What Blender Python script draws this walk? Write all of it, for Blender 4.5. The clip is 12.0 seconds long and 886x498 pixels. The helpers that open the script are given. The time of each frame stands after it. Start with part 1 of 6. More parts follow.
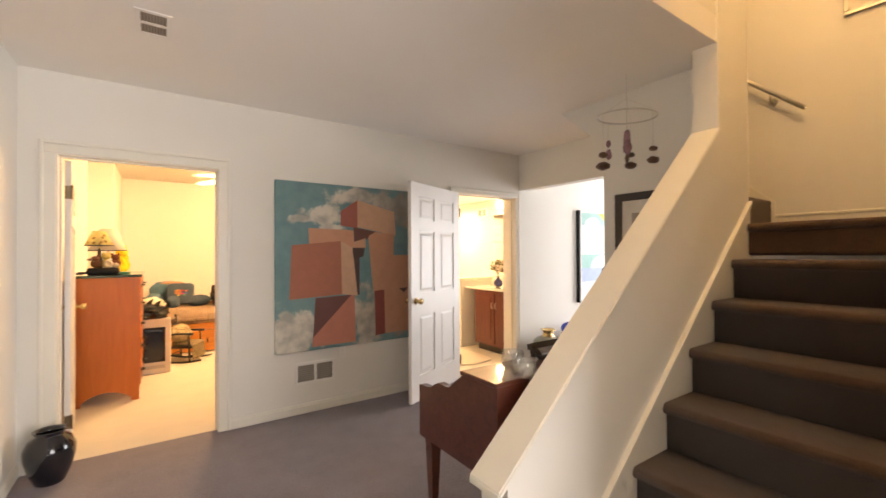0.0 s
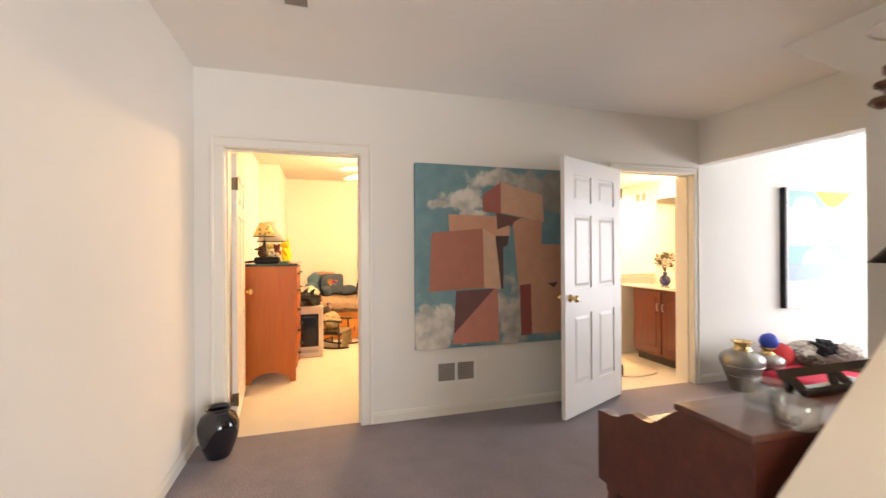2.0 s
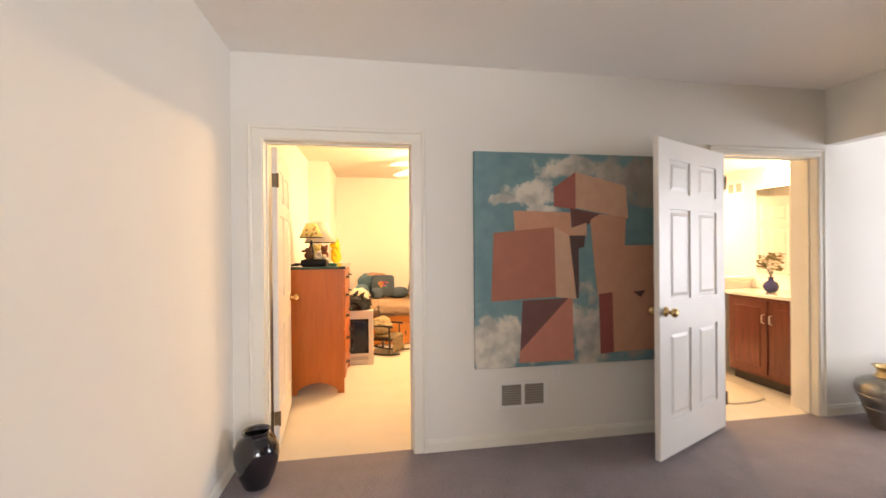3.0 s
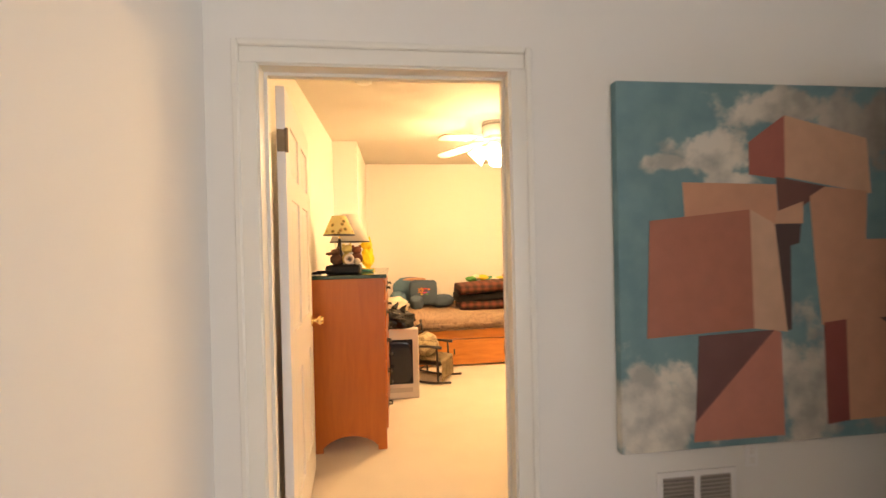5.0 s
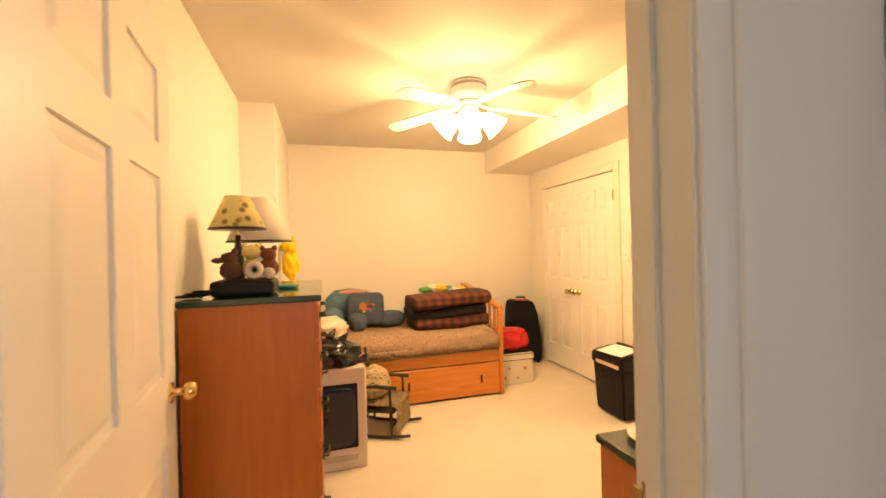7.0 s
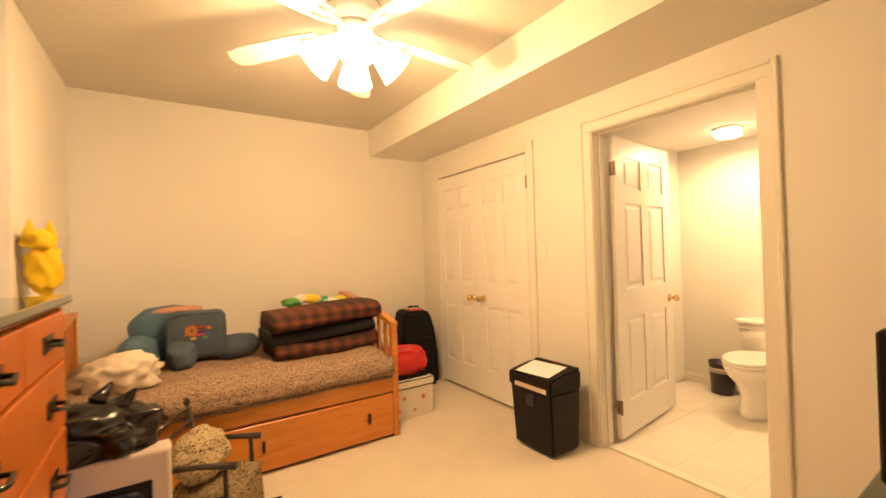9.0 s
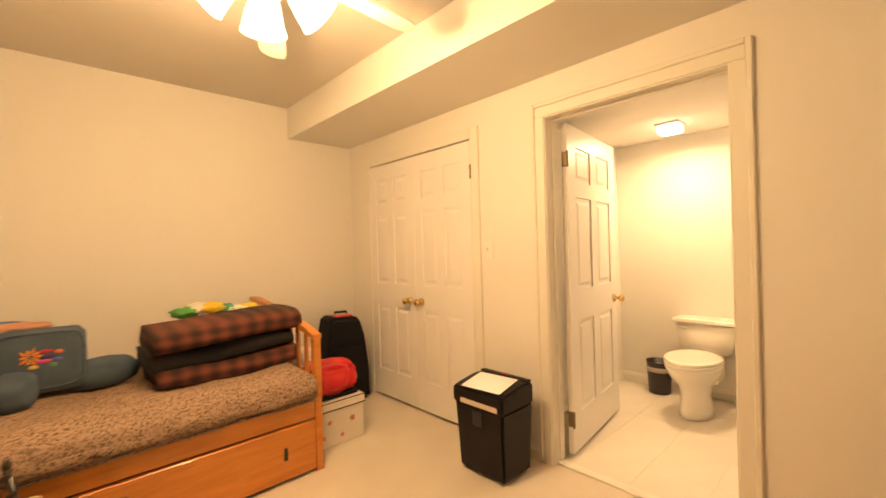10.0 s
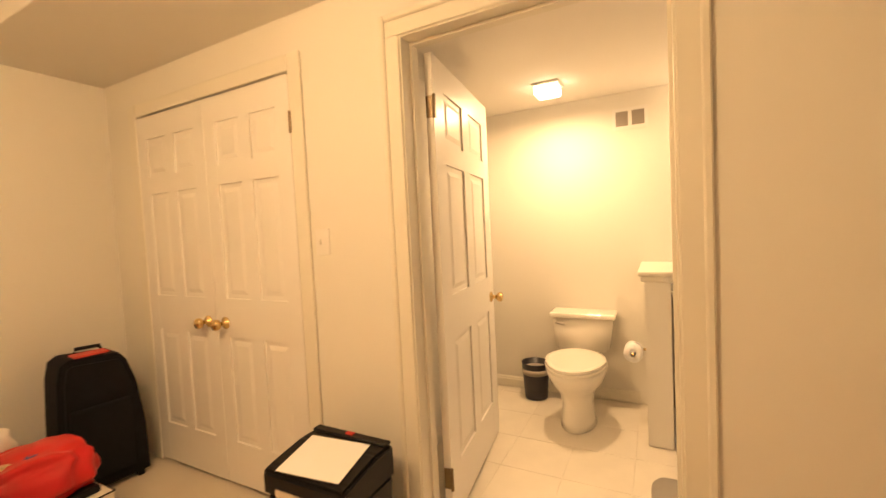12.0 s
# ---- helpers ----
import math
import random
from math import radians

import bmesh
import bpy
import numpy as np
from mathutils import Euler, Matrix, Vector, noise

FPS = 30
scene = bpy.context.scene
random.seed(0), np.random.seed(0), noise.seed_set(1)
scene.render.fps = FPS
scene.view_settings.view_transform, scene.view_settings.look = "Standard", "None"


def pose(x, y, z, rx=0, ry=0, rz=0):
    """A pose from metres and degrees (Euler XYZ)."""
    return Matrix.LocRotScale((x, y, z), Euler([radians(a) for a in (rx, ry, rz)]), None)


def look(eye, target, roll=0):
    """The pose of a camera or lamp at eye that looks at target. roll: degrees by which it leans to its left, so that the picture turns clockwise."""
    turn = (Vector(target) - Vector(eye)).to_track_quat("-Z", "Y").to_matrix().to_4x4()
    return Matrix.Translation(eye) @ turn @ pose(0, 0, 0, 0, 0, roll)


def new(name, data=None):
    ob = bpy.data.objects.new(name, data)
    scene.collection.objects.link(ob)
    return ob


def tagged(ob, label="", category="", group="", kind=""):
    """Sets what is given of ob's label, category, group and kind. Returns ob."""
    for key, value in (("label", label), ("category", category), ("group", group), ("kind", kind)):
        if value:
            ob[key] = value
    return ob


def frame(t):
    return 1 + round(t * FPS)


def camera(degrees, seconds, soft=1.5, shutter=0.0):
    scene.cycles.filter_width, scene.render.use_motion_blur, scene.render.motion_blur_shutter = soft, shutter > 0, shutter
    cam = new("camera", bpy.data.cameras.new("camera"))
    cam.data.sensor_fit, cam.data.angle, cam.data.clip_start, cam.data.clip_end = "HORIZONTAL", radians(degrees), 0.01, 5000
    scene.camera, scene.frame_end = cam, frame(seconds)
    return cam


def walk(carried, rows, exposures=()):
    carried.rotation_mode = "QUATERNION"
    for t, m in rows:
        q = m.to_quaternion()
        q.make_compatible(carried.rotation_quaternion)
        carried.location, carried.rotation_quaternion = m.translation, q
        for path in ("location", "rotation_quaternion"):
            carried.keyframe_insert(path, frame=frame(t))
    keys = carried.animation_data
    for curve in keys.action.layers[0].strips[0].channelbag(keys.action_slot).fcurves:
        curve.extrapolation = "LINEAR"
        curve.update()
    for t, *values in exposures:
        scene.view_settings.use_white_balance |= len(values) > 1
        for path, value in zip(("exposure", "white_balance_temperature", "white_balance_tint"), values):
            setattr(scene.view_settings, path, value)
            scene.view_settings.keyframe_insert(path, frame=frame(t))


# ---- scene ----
cam = camera(94.3, 12.0, shutter=0.5)
PATH = [
    (0, (0.443, 0.24, 1.38), (1.578, 1.886, 1.398), -0.3),
    (0.5, (0.47, 0.284, 1.356), (1.443, 2.032, 1.362), -0.6),
    (1, (0.484, 0.364, 1.341), (1.282, 2.197, 1.36), -0.4),
    (1.5, (0.518, 0.521, 1.314), (1.189, 2.405, 1.336), -0.3),
    (2, (0.532, 0.717, 1.318), (1.101, 2.634, 1.322), -0.3),
    (2.5, (0.551, 0.931, 1.318), (0.986, 2.883, 1.315), -0.4),
    (3, (0.568, 1.163, 1.352), (0.9, 3.135, 1.347), -0.5),
    (3.5, (0.561, 1.419, 1.363), (0.833, 3.4, 1.359), -0.6),
    (5.5, (0.343, 2.609, 1.378), (0.568, 4.596, 1.359), -1.3),
    (6, (0.344, 2.885, 1.386), (0.673, 4.857, 1.357), -1.4),
    (6.5, (0.313, 3.154, 1.364), (0.734, 5.109, 1.347), -1.1),
    (7, (0.32, 3.407, 1.359), (0.876, 5.328, 1.358), -1.4),
    (9, (0.573, 4.28, 1.285), (1.673, 5.951, 1.303), -1.7),
    (9.5, (0.654, 4.467, 1.288), (1.902, 6.03, 1.289), -1.7),
    (10, (0.763, 4.632, 1.292), (2.135, 6.088, 1.287), -1.6),
    (10.5, (0.919, 4.797, 1.31), (2.433, 6.103, 1.283), -1.8),
    (11, (1.08, 4.919, 1.32), (2.7, 6.091, 1.273), -2.3),
    (11.5, (1.294, 5.026, 1.307), (3.013, 6.046, 1.238), -2.6),
    (12, (1.502, 5.112, 1.3), (3.273, 6.036, 1.207), -2.8),
]
walk(cam, [(t, look(eye, target, roll)) for t, eye, target, roll in PATH], exposures=[(0.0, 0.22, 7200, 14), (2.0, 0.31, 6800, 14), (3.5, 0.22, 6750, 14), (5.5, -0.15, 7200, 14), (6.5, -0.35, 7400, 14), (7.0, -0.38, 7200, 14), (9.0, -0.69, 6850, 14), (10.5, -0.80, 6850, 14), (12.0, -0.96, 6950, 15)])

# ---- world, sun, large lights ----
world = bpy.data.worlds.new("world")
scene.world = world
world.use_nodes = True
_n = world.node_tree.nodes
_sky = _n.new("ShaderNodeTexSky")
_sky.sky_type = "NISHITA"
_sky.sun_disc = False
_sky.sun_elevation = radians(38)
_sky.sun_rotation = radians(120)
_n["Background"].inputs[1].default_value = 0.10
world.node_tree.links.new(_sky.outputs[0], _n["Background"].inputs[0])


def area_light(name, m, w, h, power, colour):
    d = bpy.data.lights.new(name, "AREA")
    d.shape, d.size, d.size_y, d.energy, d.color = "RECTANGLE", w, h, power, colour
    ob = new(name, d)
    ob.matrix_world = m
    return ob


def bulb_light(name, p, power, colour, radius=0.04):
    d = bpy.data.lights.new(name, "POINT")
    d.energy, d.color, d.shadow_soft_size = power, colour, radius
    ob = new(name, d)
    ob.location = p
    return ob


DAY = (0.86, 0.915, 1.0)
FILL_TONE = (0.95, 0.95, 0.99)
WARM = (1.0, 0.63, 0.29)
BATHW = (1.0, 0.65, 0.33)
# daylight through the east room's glazed doors; first lamp tilted up as ground bounce
area_light("daylight_east", look((8.1, 2.2, 1.15), (0.0, 2.2, 1.9)), 2.6, 2.0, 158, DAY)
area_light("daylight_garden", look((6.2, -2.4, 1.2), (5.6, 3.8, 1.0)), 2.6, 2.0, 40, DAY)
# fill added behind the walk's start, aimed high to brighten walls and ceiling
area_light("hall_fill", look((2.1, -2.4, 1.25), (0.6, 3.8, 3.4)), 1.9, 1.9, 100, FILL_TONE)

# ---- materials ----
MATS = {}


def mat(name, colour, rough=0.6, metal=0.0, vary=0.06, scale=6.0, bump=0.0, bscale=80.0, emit=None, glass=False, coat=0.0, sheen=0.0, fine=0.0):
    m = bpy.data.materials.new(name)
    m.use_nodes = True
    nt = m.node_tree
    b = nt.nodes["Principled BSDF"]
    b.inputs["Roughness"].default_value = rough
    b.inputs["Metallic"].default_value = metal
    b.inputs["Coat Weight"].default_value = coat
    b.inputs["Sheen Weight"].default_value = sheen
    if glass:
        b.inputs["Transmission Weight"].default_value = 1.0
        b.inputs["IOR"].default_value = 1.45
    tc = nt.nodes.new("ShaderNodeTexCoord")
    base = (*colour, 1)
    last = None
    if vary:
        no = nt.nodes.new("ShaderNodeTexNoise")
        no.inputs["Scale"].default_value = scale
        no.inputs["Detail"].default_value = 6
        nt.links.new(tc.outputs["Object"], no.inputs["Vector"])
        mx = nt.nodes.new("ShaderNodeMix")
        mx.data_type = "RGBA"
        mx.inputs[6].default_value = tuple(c * (1 - vary * 1.6) for c in colour) + (1,)
        mx.inputs[7].default_value = tuple(min(1, c * (1 + vary * 1.6)) for c in colour) + (1,)
        nt.links.new(no.outputs["Fac"], mx.inputs[0])
        last = mx.outputs[2]
        if fine:
            n2 = nt.nodes.new("ShaderNodeTexNoise")
            n2.inputs["Scale"].default_value = bscale
            n2.inputs["Detail"].default_value = 3
            nt.links.new(tc.outputs["Object"], n2.inputs["Vector"])
            m2 = nt.nodes.new("ShaderNodeMix")
            m2.data_type, m2.blend_type = "RGBA", "MULTIPLY"
            cr = nt.nodes.new("ShaderNodeValToRGB")
            cr.color_ramp.elements[0].position, cr.color_ramp.elements[1].position = 0.3, 0.7
            cr.color_ramp.elements[0].color = (1 - fine, 1 - fine, 1 - fine, 1)
            nt.links.new(n2.outputs["Fac"], cr.inputs[0])
            m2.inputs[0].default_value = 1
            nt.links.new(last, m2.inputs[6])
            nt.links.new(cr.outputs[0], m2.inputs[7])
            last = m2.outputs[2]
        nt.links.new(last, b.inputs["Base Color"])
    else:
        b.inputs["Base Color"].default_value = base
    if bump:
        nb = nt.nodes.new("ShaderNodeTexNoise")
        nb.inputs["Scale"].default_value = bscale
        nb.inputs["Detail"].default_value = 4
        nt.links.new(tc.outputs["Object"], nb.inputs["Vector"])
        bp = nt.nodes.new("ShaderNodeBump")
        bp.inputs["Strength"].default_value = bump
        bp.inputs["Distance"].default_value = 0.004
        nt.links.new(nb.outputs["Fac"], bp.inputs["Height"])
        nt.links.new(bp.outputs[0], b.inputs["Normal"])
    if emit:
        b.inputs["Emission Color"].default_value = (*emit[0], 1)
        b.inputs["Emission Strength"].default_value = emit[1]
    MATS[name] = m
    return m


def wood(name, dark, light, rough=0.35, stretch=(1, 1, 12), coat=0.2, scale=9.0):
    """Grain runs along the axis with the smallest stretch."""
    m = mat(name, light, rough, 0, 0, coat=coat)
    nt = m.node_tree
    b = nt.nodes["Principled BSDF"]
    tc = nt.nodes["Texture Coordinate"]
    mp = nt.nodes.new("ShaderNodeMapping")
    mp.inputs["Scale"].default_value = stretch
    no = nt.nodes.new("ShaderNodeTexNoise")
    no.inputs["Scale"].default_value = scale
    no.inputs["Detail"].default_value = 7
    no.inputs["Distortion"].default_value = 0.6
    cr = nt.nodes.new("ShaderNodeValToRGB")
    cr.color_ramp.elements[0].color, cr.color_ramp.elements[1].color = (*dark, 1), (*light, 1)
    cr.color_ramp.elements[0].position, cr.color_ramp.elements[1].position = 0.3, 0.68
    nt.links.new(tc.outputs["Object"], mp.inputs[0])
    nt.links.new(mp.outputs[0], no.inputs["Vector"])
    nt.links.new(no.outputs["Fac"], cr.inputs[0])
    nt.links.new(cr.outputs[0], b.inputs["Base Color"])
    return m


def leopard(name, base, spot, scale, rough=0.9, stretch=(1, 1, 1)):
    m = mat(name, base, rough, 0, 0, bump=0.5, bscale=90)
    nt = m.node_tree
    b = nt.nodes["Principled BSDF"]
    tc = nt.nodes["Texture Coordinate"]
    v = nt.nodes.new("ShaderNodeTexVoronoi")
    v.inputs["Scale"].default_value = scale
    n = nt.nodes.new("ShaderNodeTexNoise")
    n.inputs["Scale"].default_value = scale * 0.9
    n.inputs["Detail"].default_value = 3
    ad = nt.nodes.new("ShaderNodeMath")
    ad.operation = "MULTIPLY_ADD"
    ad.inputs[1].default_value = 0.9
    cr = nt.nodes.new("ShaderNodeValToRGB")
    els = cr.color_ramp.elements
    els[0].position, els[0].color = 0.42, (*[(a + s) / 2 for a, s in zip(base, spot)], 1)
    els[1].position, els[1].color = 0.9, (*base, 1)
    e = els.new(0.55)
    e.color = (*spot, 1)
    e = els.new(0.72)
    e.color = (*spot, 1)
    mp = nt.nodes.new("ShaderNodeMapping")
    mp.inputs["Scale"].default_value = stretch
    nt.links.new(tc.outputs["Object"], mp.inputs[0])
    nt.links.new(mp.outputs[0], v.inputs["Vector"])
    nt.links.new(mp.outputs[0], n.inputs["Vector"])
    nt.links.new(n.outputs["Fac"], ad.inputs[0])
    nt.links.new(v.outputs["Distance"], ad.inputs[2])
    nt.links.new(ad.outputs[0], cr.inputs[0])
    nt.links.new(cr.outputs[0], b.inputs["Base Color"])
    return m


PAINT = mat("wall_paint", (0.80, 0.775, 0.71), 0.75, vary=0.02, scale=1.6, bump=0.12, bscale=220)
CEIL = mat("ceiling_paint", (0.87, 0.84, 0.79), 0.9, vary=0.025, scale=1.2, bump=0.2, bscale=160)
# white ceiling darkened in colour to stand in for weaker light overhead
CEIL_DIM = mat("dimmed_ceiling_paint", (0.68, 0.64, 0.575), 0.9, vary=0.03, scale=1.2, bump=0.25, bscale=160)
TRIM = mat("trim_paint", (0.80, 0.77, 0.68), 0.38, vary=0.02, scale=5, bump=0.04, bscale=60)
DOORP = mat("door_paint", (0.84, 0.82, 0.78), 0.36, vary=0.015, scale=5, bump=0.05, bscale=50)
CARPET = mat("grey_carpet", (0.34, 0.29, 0.32), 0.95, vary=0.16, scale=5, bump=1.0, bscale=130, fine=0.6, sheen=0.2)
BEIGE = mat("beige_carpet", (0.80, 0.72, 0.60), 0.95, vary=0.06, scale=4, bump=0.8, bscale=260, fine=0.18, sheen=0.2)
STAIRC = mat("brown_stair_carpet", (0.105, 0.058, 0.032), 0.95, vary=0.2, scale=9, bump=1.0, bscale=260, fine=0.5, sheen=0.2)
TILE = mat("floor_tile", (0.84, 0.79, 0.70), 0.25, vary=0.05, scale=7, bump=0.05, bscale=30)
GROUT = mat("grout", (0.82, 0.77, 0.68), 0.9, vary=0.08, scale=20)
BRASS = mat("brass", (0.72, 0.52, 0.24), 0.22, 1.0, vary=0.05, scale=30)
STEEL = mat("satin_nickel", (0.6, 0.57, 0.52), 0.3, 1.0, vary=0.05, scale=30)
HINGE = mat("aged_bronze_hinge", (0.21, 0.16, 0.10), 0.4, 0.9, vary=0.2, scale=30)
BLACKP = mat("black_plastic", (0.008, 0.0075, 0.008), 0.45, vary=0.2, scale=12, bump=0.1, bscale=200)
GLAZE = mat("black_glaze", (0.008, 0.008, 0.012), 0.06, vary=0.2, scale=6, coat=0.6)
DRESS = wood("orange_maple", (0.43, 0.108, 0.011), (0.50, 0.135, 0.015), 0.35, (9, 9, 1), 0.25, 3.0)
DAYBED = wood("daybed_maple", (0.50, 0.17, 0.028), (0.64, 0.24, 0.045), 0.35, (1, 9, 9), 0.25, 3.0)
CHERRY = wood("red_cherry", (0.085, 0.014, 0.008), (0.145, 0.027, 0.014), 0.35, (10, 10, 1), 0.3, 3.0)
MAHOG = wood("mahogany", (0.060, 0.014, 0.008), (0.105, 0.026, 0.014), 0.28, (1, 9, 9), 0.4, 3.0)
DARKW = wood("dark_walnut", (0.012, 0.007, 0.005), (0.03, 0.016, 0.01), 0.35, (1, 8, 8), 0.3, 5.0)
GREENT = mat("green_stone_top", (0.028, 0.055, 0.038), 0.12, vary=0.25, scale=20, coat=0.5)
PORC = mat("porcelain", (0.86, 0.83, 0.76), 0.08, vary=0.01, scale=3, coat=0.5)
LEOP = leopard("leopard_bedding", (0.38, 0.26, 0.18), (0.036, 0.017, 0.011), 108, 0.9, (1.7, 0.75, 0.75))
LEOP2 = leopard("leopard_cloth", (0.50, 0.40, 0.24), (0.075, 0.042, 0.022), 72)
DENIM = mat("denim", (0.085, 0.12, 0.165), 0.9, vary=0.15, scale=10, bump=0.5, bscale=300, fine=0.3)
DENIM2 = mat("pale_denim", (0.11, 0.20, 0.28), 0.9, vary=0.15, scale=10, bump=0.5, bscale=300, fine=0.3)
CREAM = mat("cream_cloth", (0.72, 0.62, 0.50), 0.9, vary=0.08, scale=9, bump=0.4, bscale=160)
WHITE = mat("white_enamel", (0.82, 0.80, 0.76), 0.35, vary=0.02, scale=6)
PAPER = mat("paper", (0.90, 0.90, 0.92), 0.8, vary=0.01, scale=3)
RED = mat("red_plastic_bag", (0.55, 0.015, 0.018), 0.35, vary=0.12, scale=10, bump=0.5, bscale=25)
REDC = mat("red_cushion_cloth", (0.62, 0.03, 0.07), 0.85, vary=0.1, scale=12, bump=0.4, bscale=200)
SUIT = mat("black_suitcase_cloth", (0.009, 0.009, 0.012), 0.9, vary=0.2, scale=20, bump=0.5, bscale=300)
BAG = mat("black_bin_liner", (0.004, 0.004, 0.0045), 0.22, vary=0.2, scale=10, bump=0.6, bscale=14)
TVC = mat("television_case", (0.62, 0.56, 0.48), 0.5, vary=0.04, scale=6)
TVS = mat("television_screen", (0.008, 0.011, 0.022), 0.08, vary=0.1, scale=4, coat=0.1)
FROST = mat("frosted_glass_lit", (0.95, 0.9, 0.8), 0.4, vary=0, emit=((1.0, 0.80, 0.52), 14.0))
FANW = mat("fan_white", (0.82, 0.78, 0.70), 0.35, vary=0.03, scale=6)
GLASS = mat("clear_glass", (0.95, 0.97, 0.97), 0.02, vary=0, glass=True)
MIRROR = mat("mirror", (0.9, 0.9, 0.9), 0.02, 1.0, vary=0)
YELLOW = mat("yellow_cloth", (0.80, 0.55, 0.02), 0.8, vary=0.1, scale=9, bump=0.3, bscale=150)
PEWTER = mat("pewter", (0.32, 0.31, 0.28), 0.32, 0.85, vary=0.25, scale=9, bump=0.4, bscale=40)
COBALT = mat("cobalt_glaze", (0.015, 0.018, 0.12), 0.08, vary=0.1, scale=8, coat=0.5)
TWIG = mat("dry_twig", (0.10, 0.06, 0.03), 0.9, vary=0.2, scale=30)
LEAF = mat("dried_leaf", (0.16, 0.13, 0.05), 0.8, vary=0.3, scale=20)

for _m in (BLACKP, SUIT, CARPET, BEIGE, STAIRC, LEOP, LEOP2, DENIM, DENIM2):
    _m.node_tree.nodes["Principled BSDF"].inputs["Specular IOR Level"].default_value = 0.22

# ---- building helpers ----


def box(bm, x0, x1, y0, y1, z0, z1, bevel=0.0, seg=1):
    r = bmesh.ops.create_cube(bm, size=1)
    vs = r["verts"]
    for v in vs:
        v.co = Vector(((x0 + x1) / 2 + v.co.x * (x1 - x0), (y0 + y1) / 2 + v.co.y * (y1 - y0), (z0 + z1) / 2 + v.co.z * (z1 - z0)))
    if bevel:
        es = list({e for v in vs for e in v.link_edges})
        bmesh.ops.bevel(bm, geom=es, offset=bevel, segments=seg, affect="EDGES", profile=0.5)
    return bm


def B(*a, **k):
    return box(bmesh.new(), *a, **k)


def lathe(bm, prof, at=(0, 0, 0), n=24, axis="z"):
    rings = []
    for r, z in prof:
        ring = []
        for i in range(n):
            a = 2 * math.pi * i / n
            p = (r * math.cos(a), r * math.sin(a), z)
            if axis == "x":
                p = (p[2], p[0], p[1])
            elif axis == "y":
                p = (p[0], p[2], p[1])
            ring.append(bm.verts.new(Vector(p) + Vector(at)))
        rings.append(ring)
    for a, b in zip(rings, rings[1:]):
        for i in range(n):
            bm.faces.new((a[i], a[(i + 1) % n], b[(i + 1) % n], b[i]))
    if prof[0][0] > 1e-4:
        bm.faces.new(rings[0][::-1])
    if prof[-1][0] > 1e-4:
        bm.faces.new(rings[-1])
    return bm


def tube(bm, pts, r, n=8):
    """A round bar along points; r is a radius or one for each point."""
    pts = [Vector(p) for p in pts]
    rs = r if isinstance(r, (list, tuple)) else [r] * len(pts)
    rings = []
    for i, p in enumerate(pts):
        d = (pts[min(i + 1, len(pts) - 1)] - pts[max(i - 1, 0)]).normalized()
        u = d.cross(Vector((0, 0, 1)) if abs(d.z) < 0.9 else Vector((1, 0, 0))).normalized()
        w = d.cross(u)
        rings.append([bm.verts.new(p + rs[i] * (math.cos(2 * math.pi * k / n) * u + math.sin(2 * math.pi * k / n) * w)) for k in range(n)])
    for a, b in zip(rings, rings[1:]):
        for i in range(n):
            bm.faces.new((a[i], a[(i + 1) % n], b[(i + 1) % n], b[i]))
    bm.faces.new(rings[0][::-1])
    bm.faces.new(rings[-1])
    return bm


def prism(bm, outline, axis, a, b):
    """A flat outline pushed along an axis from a to b. The outline's pairs are the other two axes in order."""
    def p(u, v, w):
        return {"x": (w, u, v), "y": (u, w, v), "z": (u, v, w)}[axis]
    lo = [bm.verts.new(p(u, v, a)) for u, v in outline]
    hi = [bm.verts.new(p(u, v, b)) for u, v in outline]
    n = len(outline)
    bm.faces.new(lo)
    bm.faces.new(hi[::-1])
    for i in range(n):
        bm.faces.new((lo[i], hi[i], hi[(i + 1) % n], lo[(i + 1) % n]))
    bmesh.ops.recalc_face_normals(bm, faces=bm.faces[:])
    return bm


def blob(bm, c, r, lumps=0.12, freq=2.0, seed=0.0, sub=4, flat=None, square=1.0):
    """A soft lumpy body: an ellipsoid of radii r, squarer as square falls below 1, with a flat underside at height flat."""
    res = bmesh.ops.create_icosphere(bm, subdivisions=sub, radius=1)
    for v in res["verts"]:
        d = v.co.normalized()
        k = 1 + lumps * noise.noise(d * freq + Vector((seed, seed * 1.7, 0)))
        q = Vector([math.copysign(abs(x) ** square, x) for x in d])
        v.co = Vector([c[i] + r[i] * q[i] * k for i in range(3)])
        if flat is not None and v.co.z < flat:
            v.co.z = flat
    return bm


def finish(ob, bm, material, smooth):
    bmesh.ops.recalc_face_normals(bm, faces=bm.faces[:])
    bm.to_mesh(ob.data)
    bm.free()
    ob.data.materials.append(material)
    for p in ob.data.polygons:
        p.use_smooth = smooth


def part(name, bm, material, parent, label="", smooth=False, m=None):
    ob = new(name, bpy.data.meshes.new(name))
    finish(ob, bm, material, smooth)
    ob.parent = parent
    if m is not None:
        ob.matrix_local = m
    if label:
        ob["label"] = label
    return ob


def solid(name, bm, material, label="", category="", group="", kind="", smooth=False):
    ob = new(name, bpy.data.meshes.new(name))
    finish(ob, bm, material, smooth)
    return tagged(ob, label, category, group, kind)


def thing(name, label, category, m=None, group="", kind=""):
    ob = new(name)
    ob.empty_display_size = 0.1
    if m is not None:
        ob.matrix_world = m
    return tagged(ob, label, category, group, kind)


def struct(name, bm, material, label="", category=""):
    return solid(name, bm, material, label, category or name.split("_")[0], "", "structure")


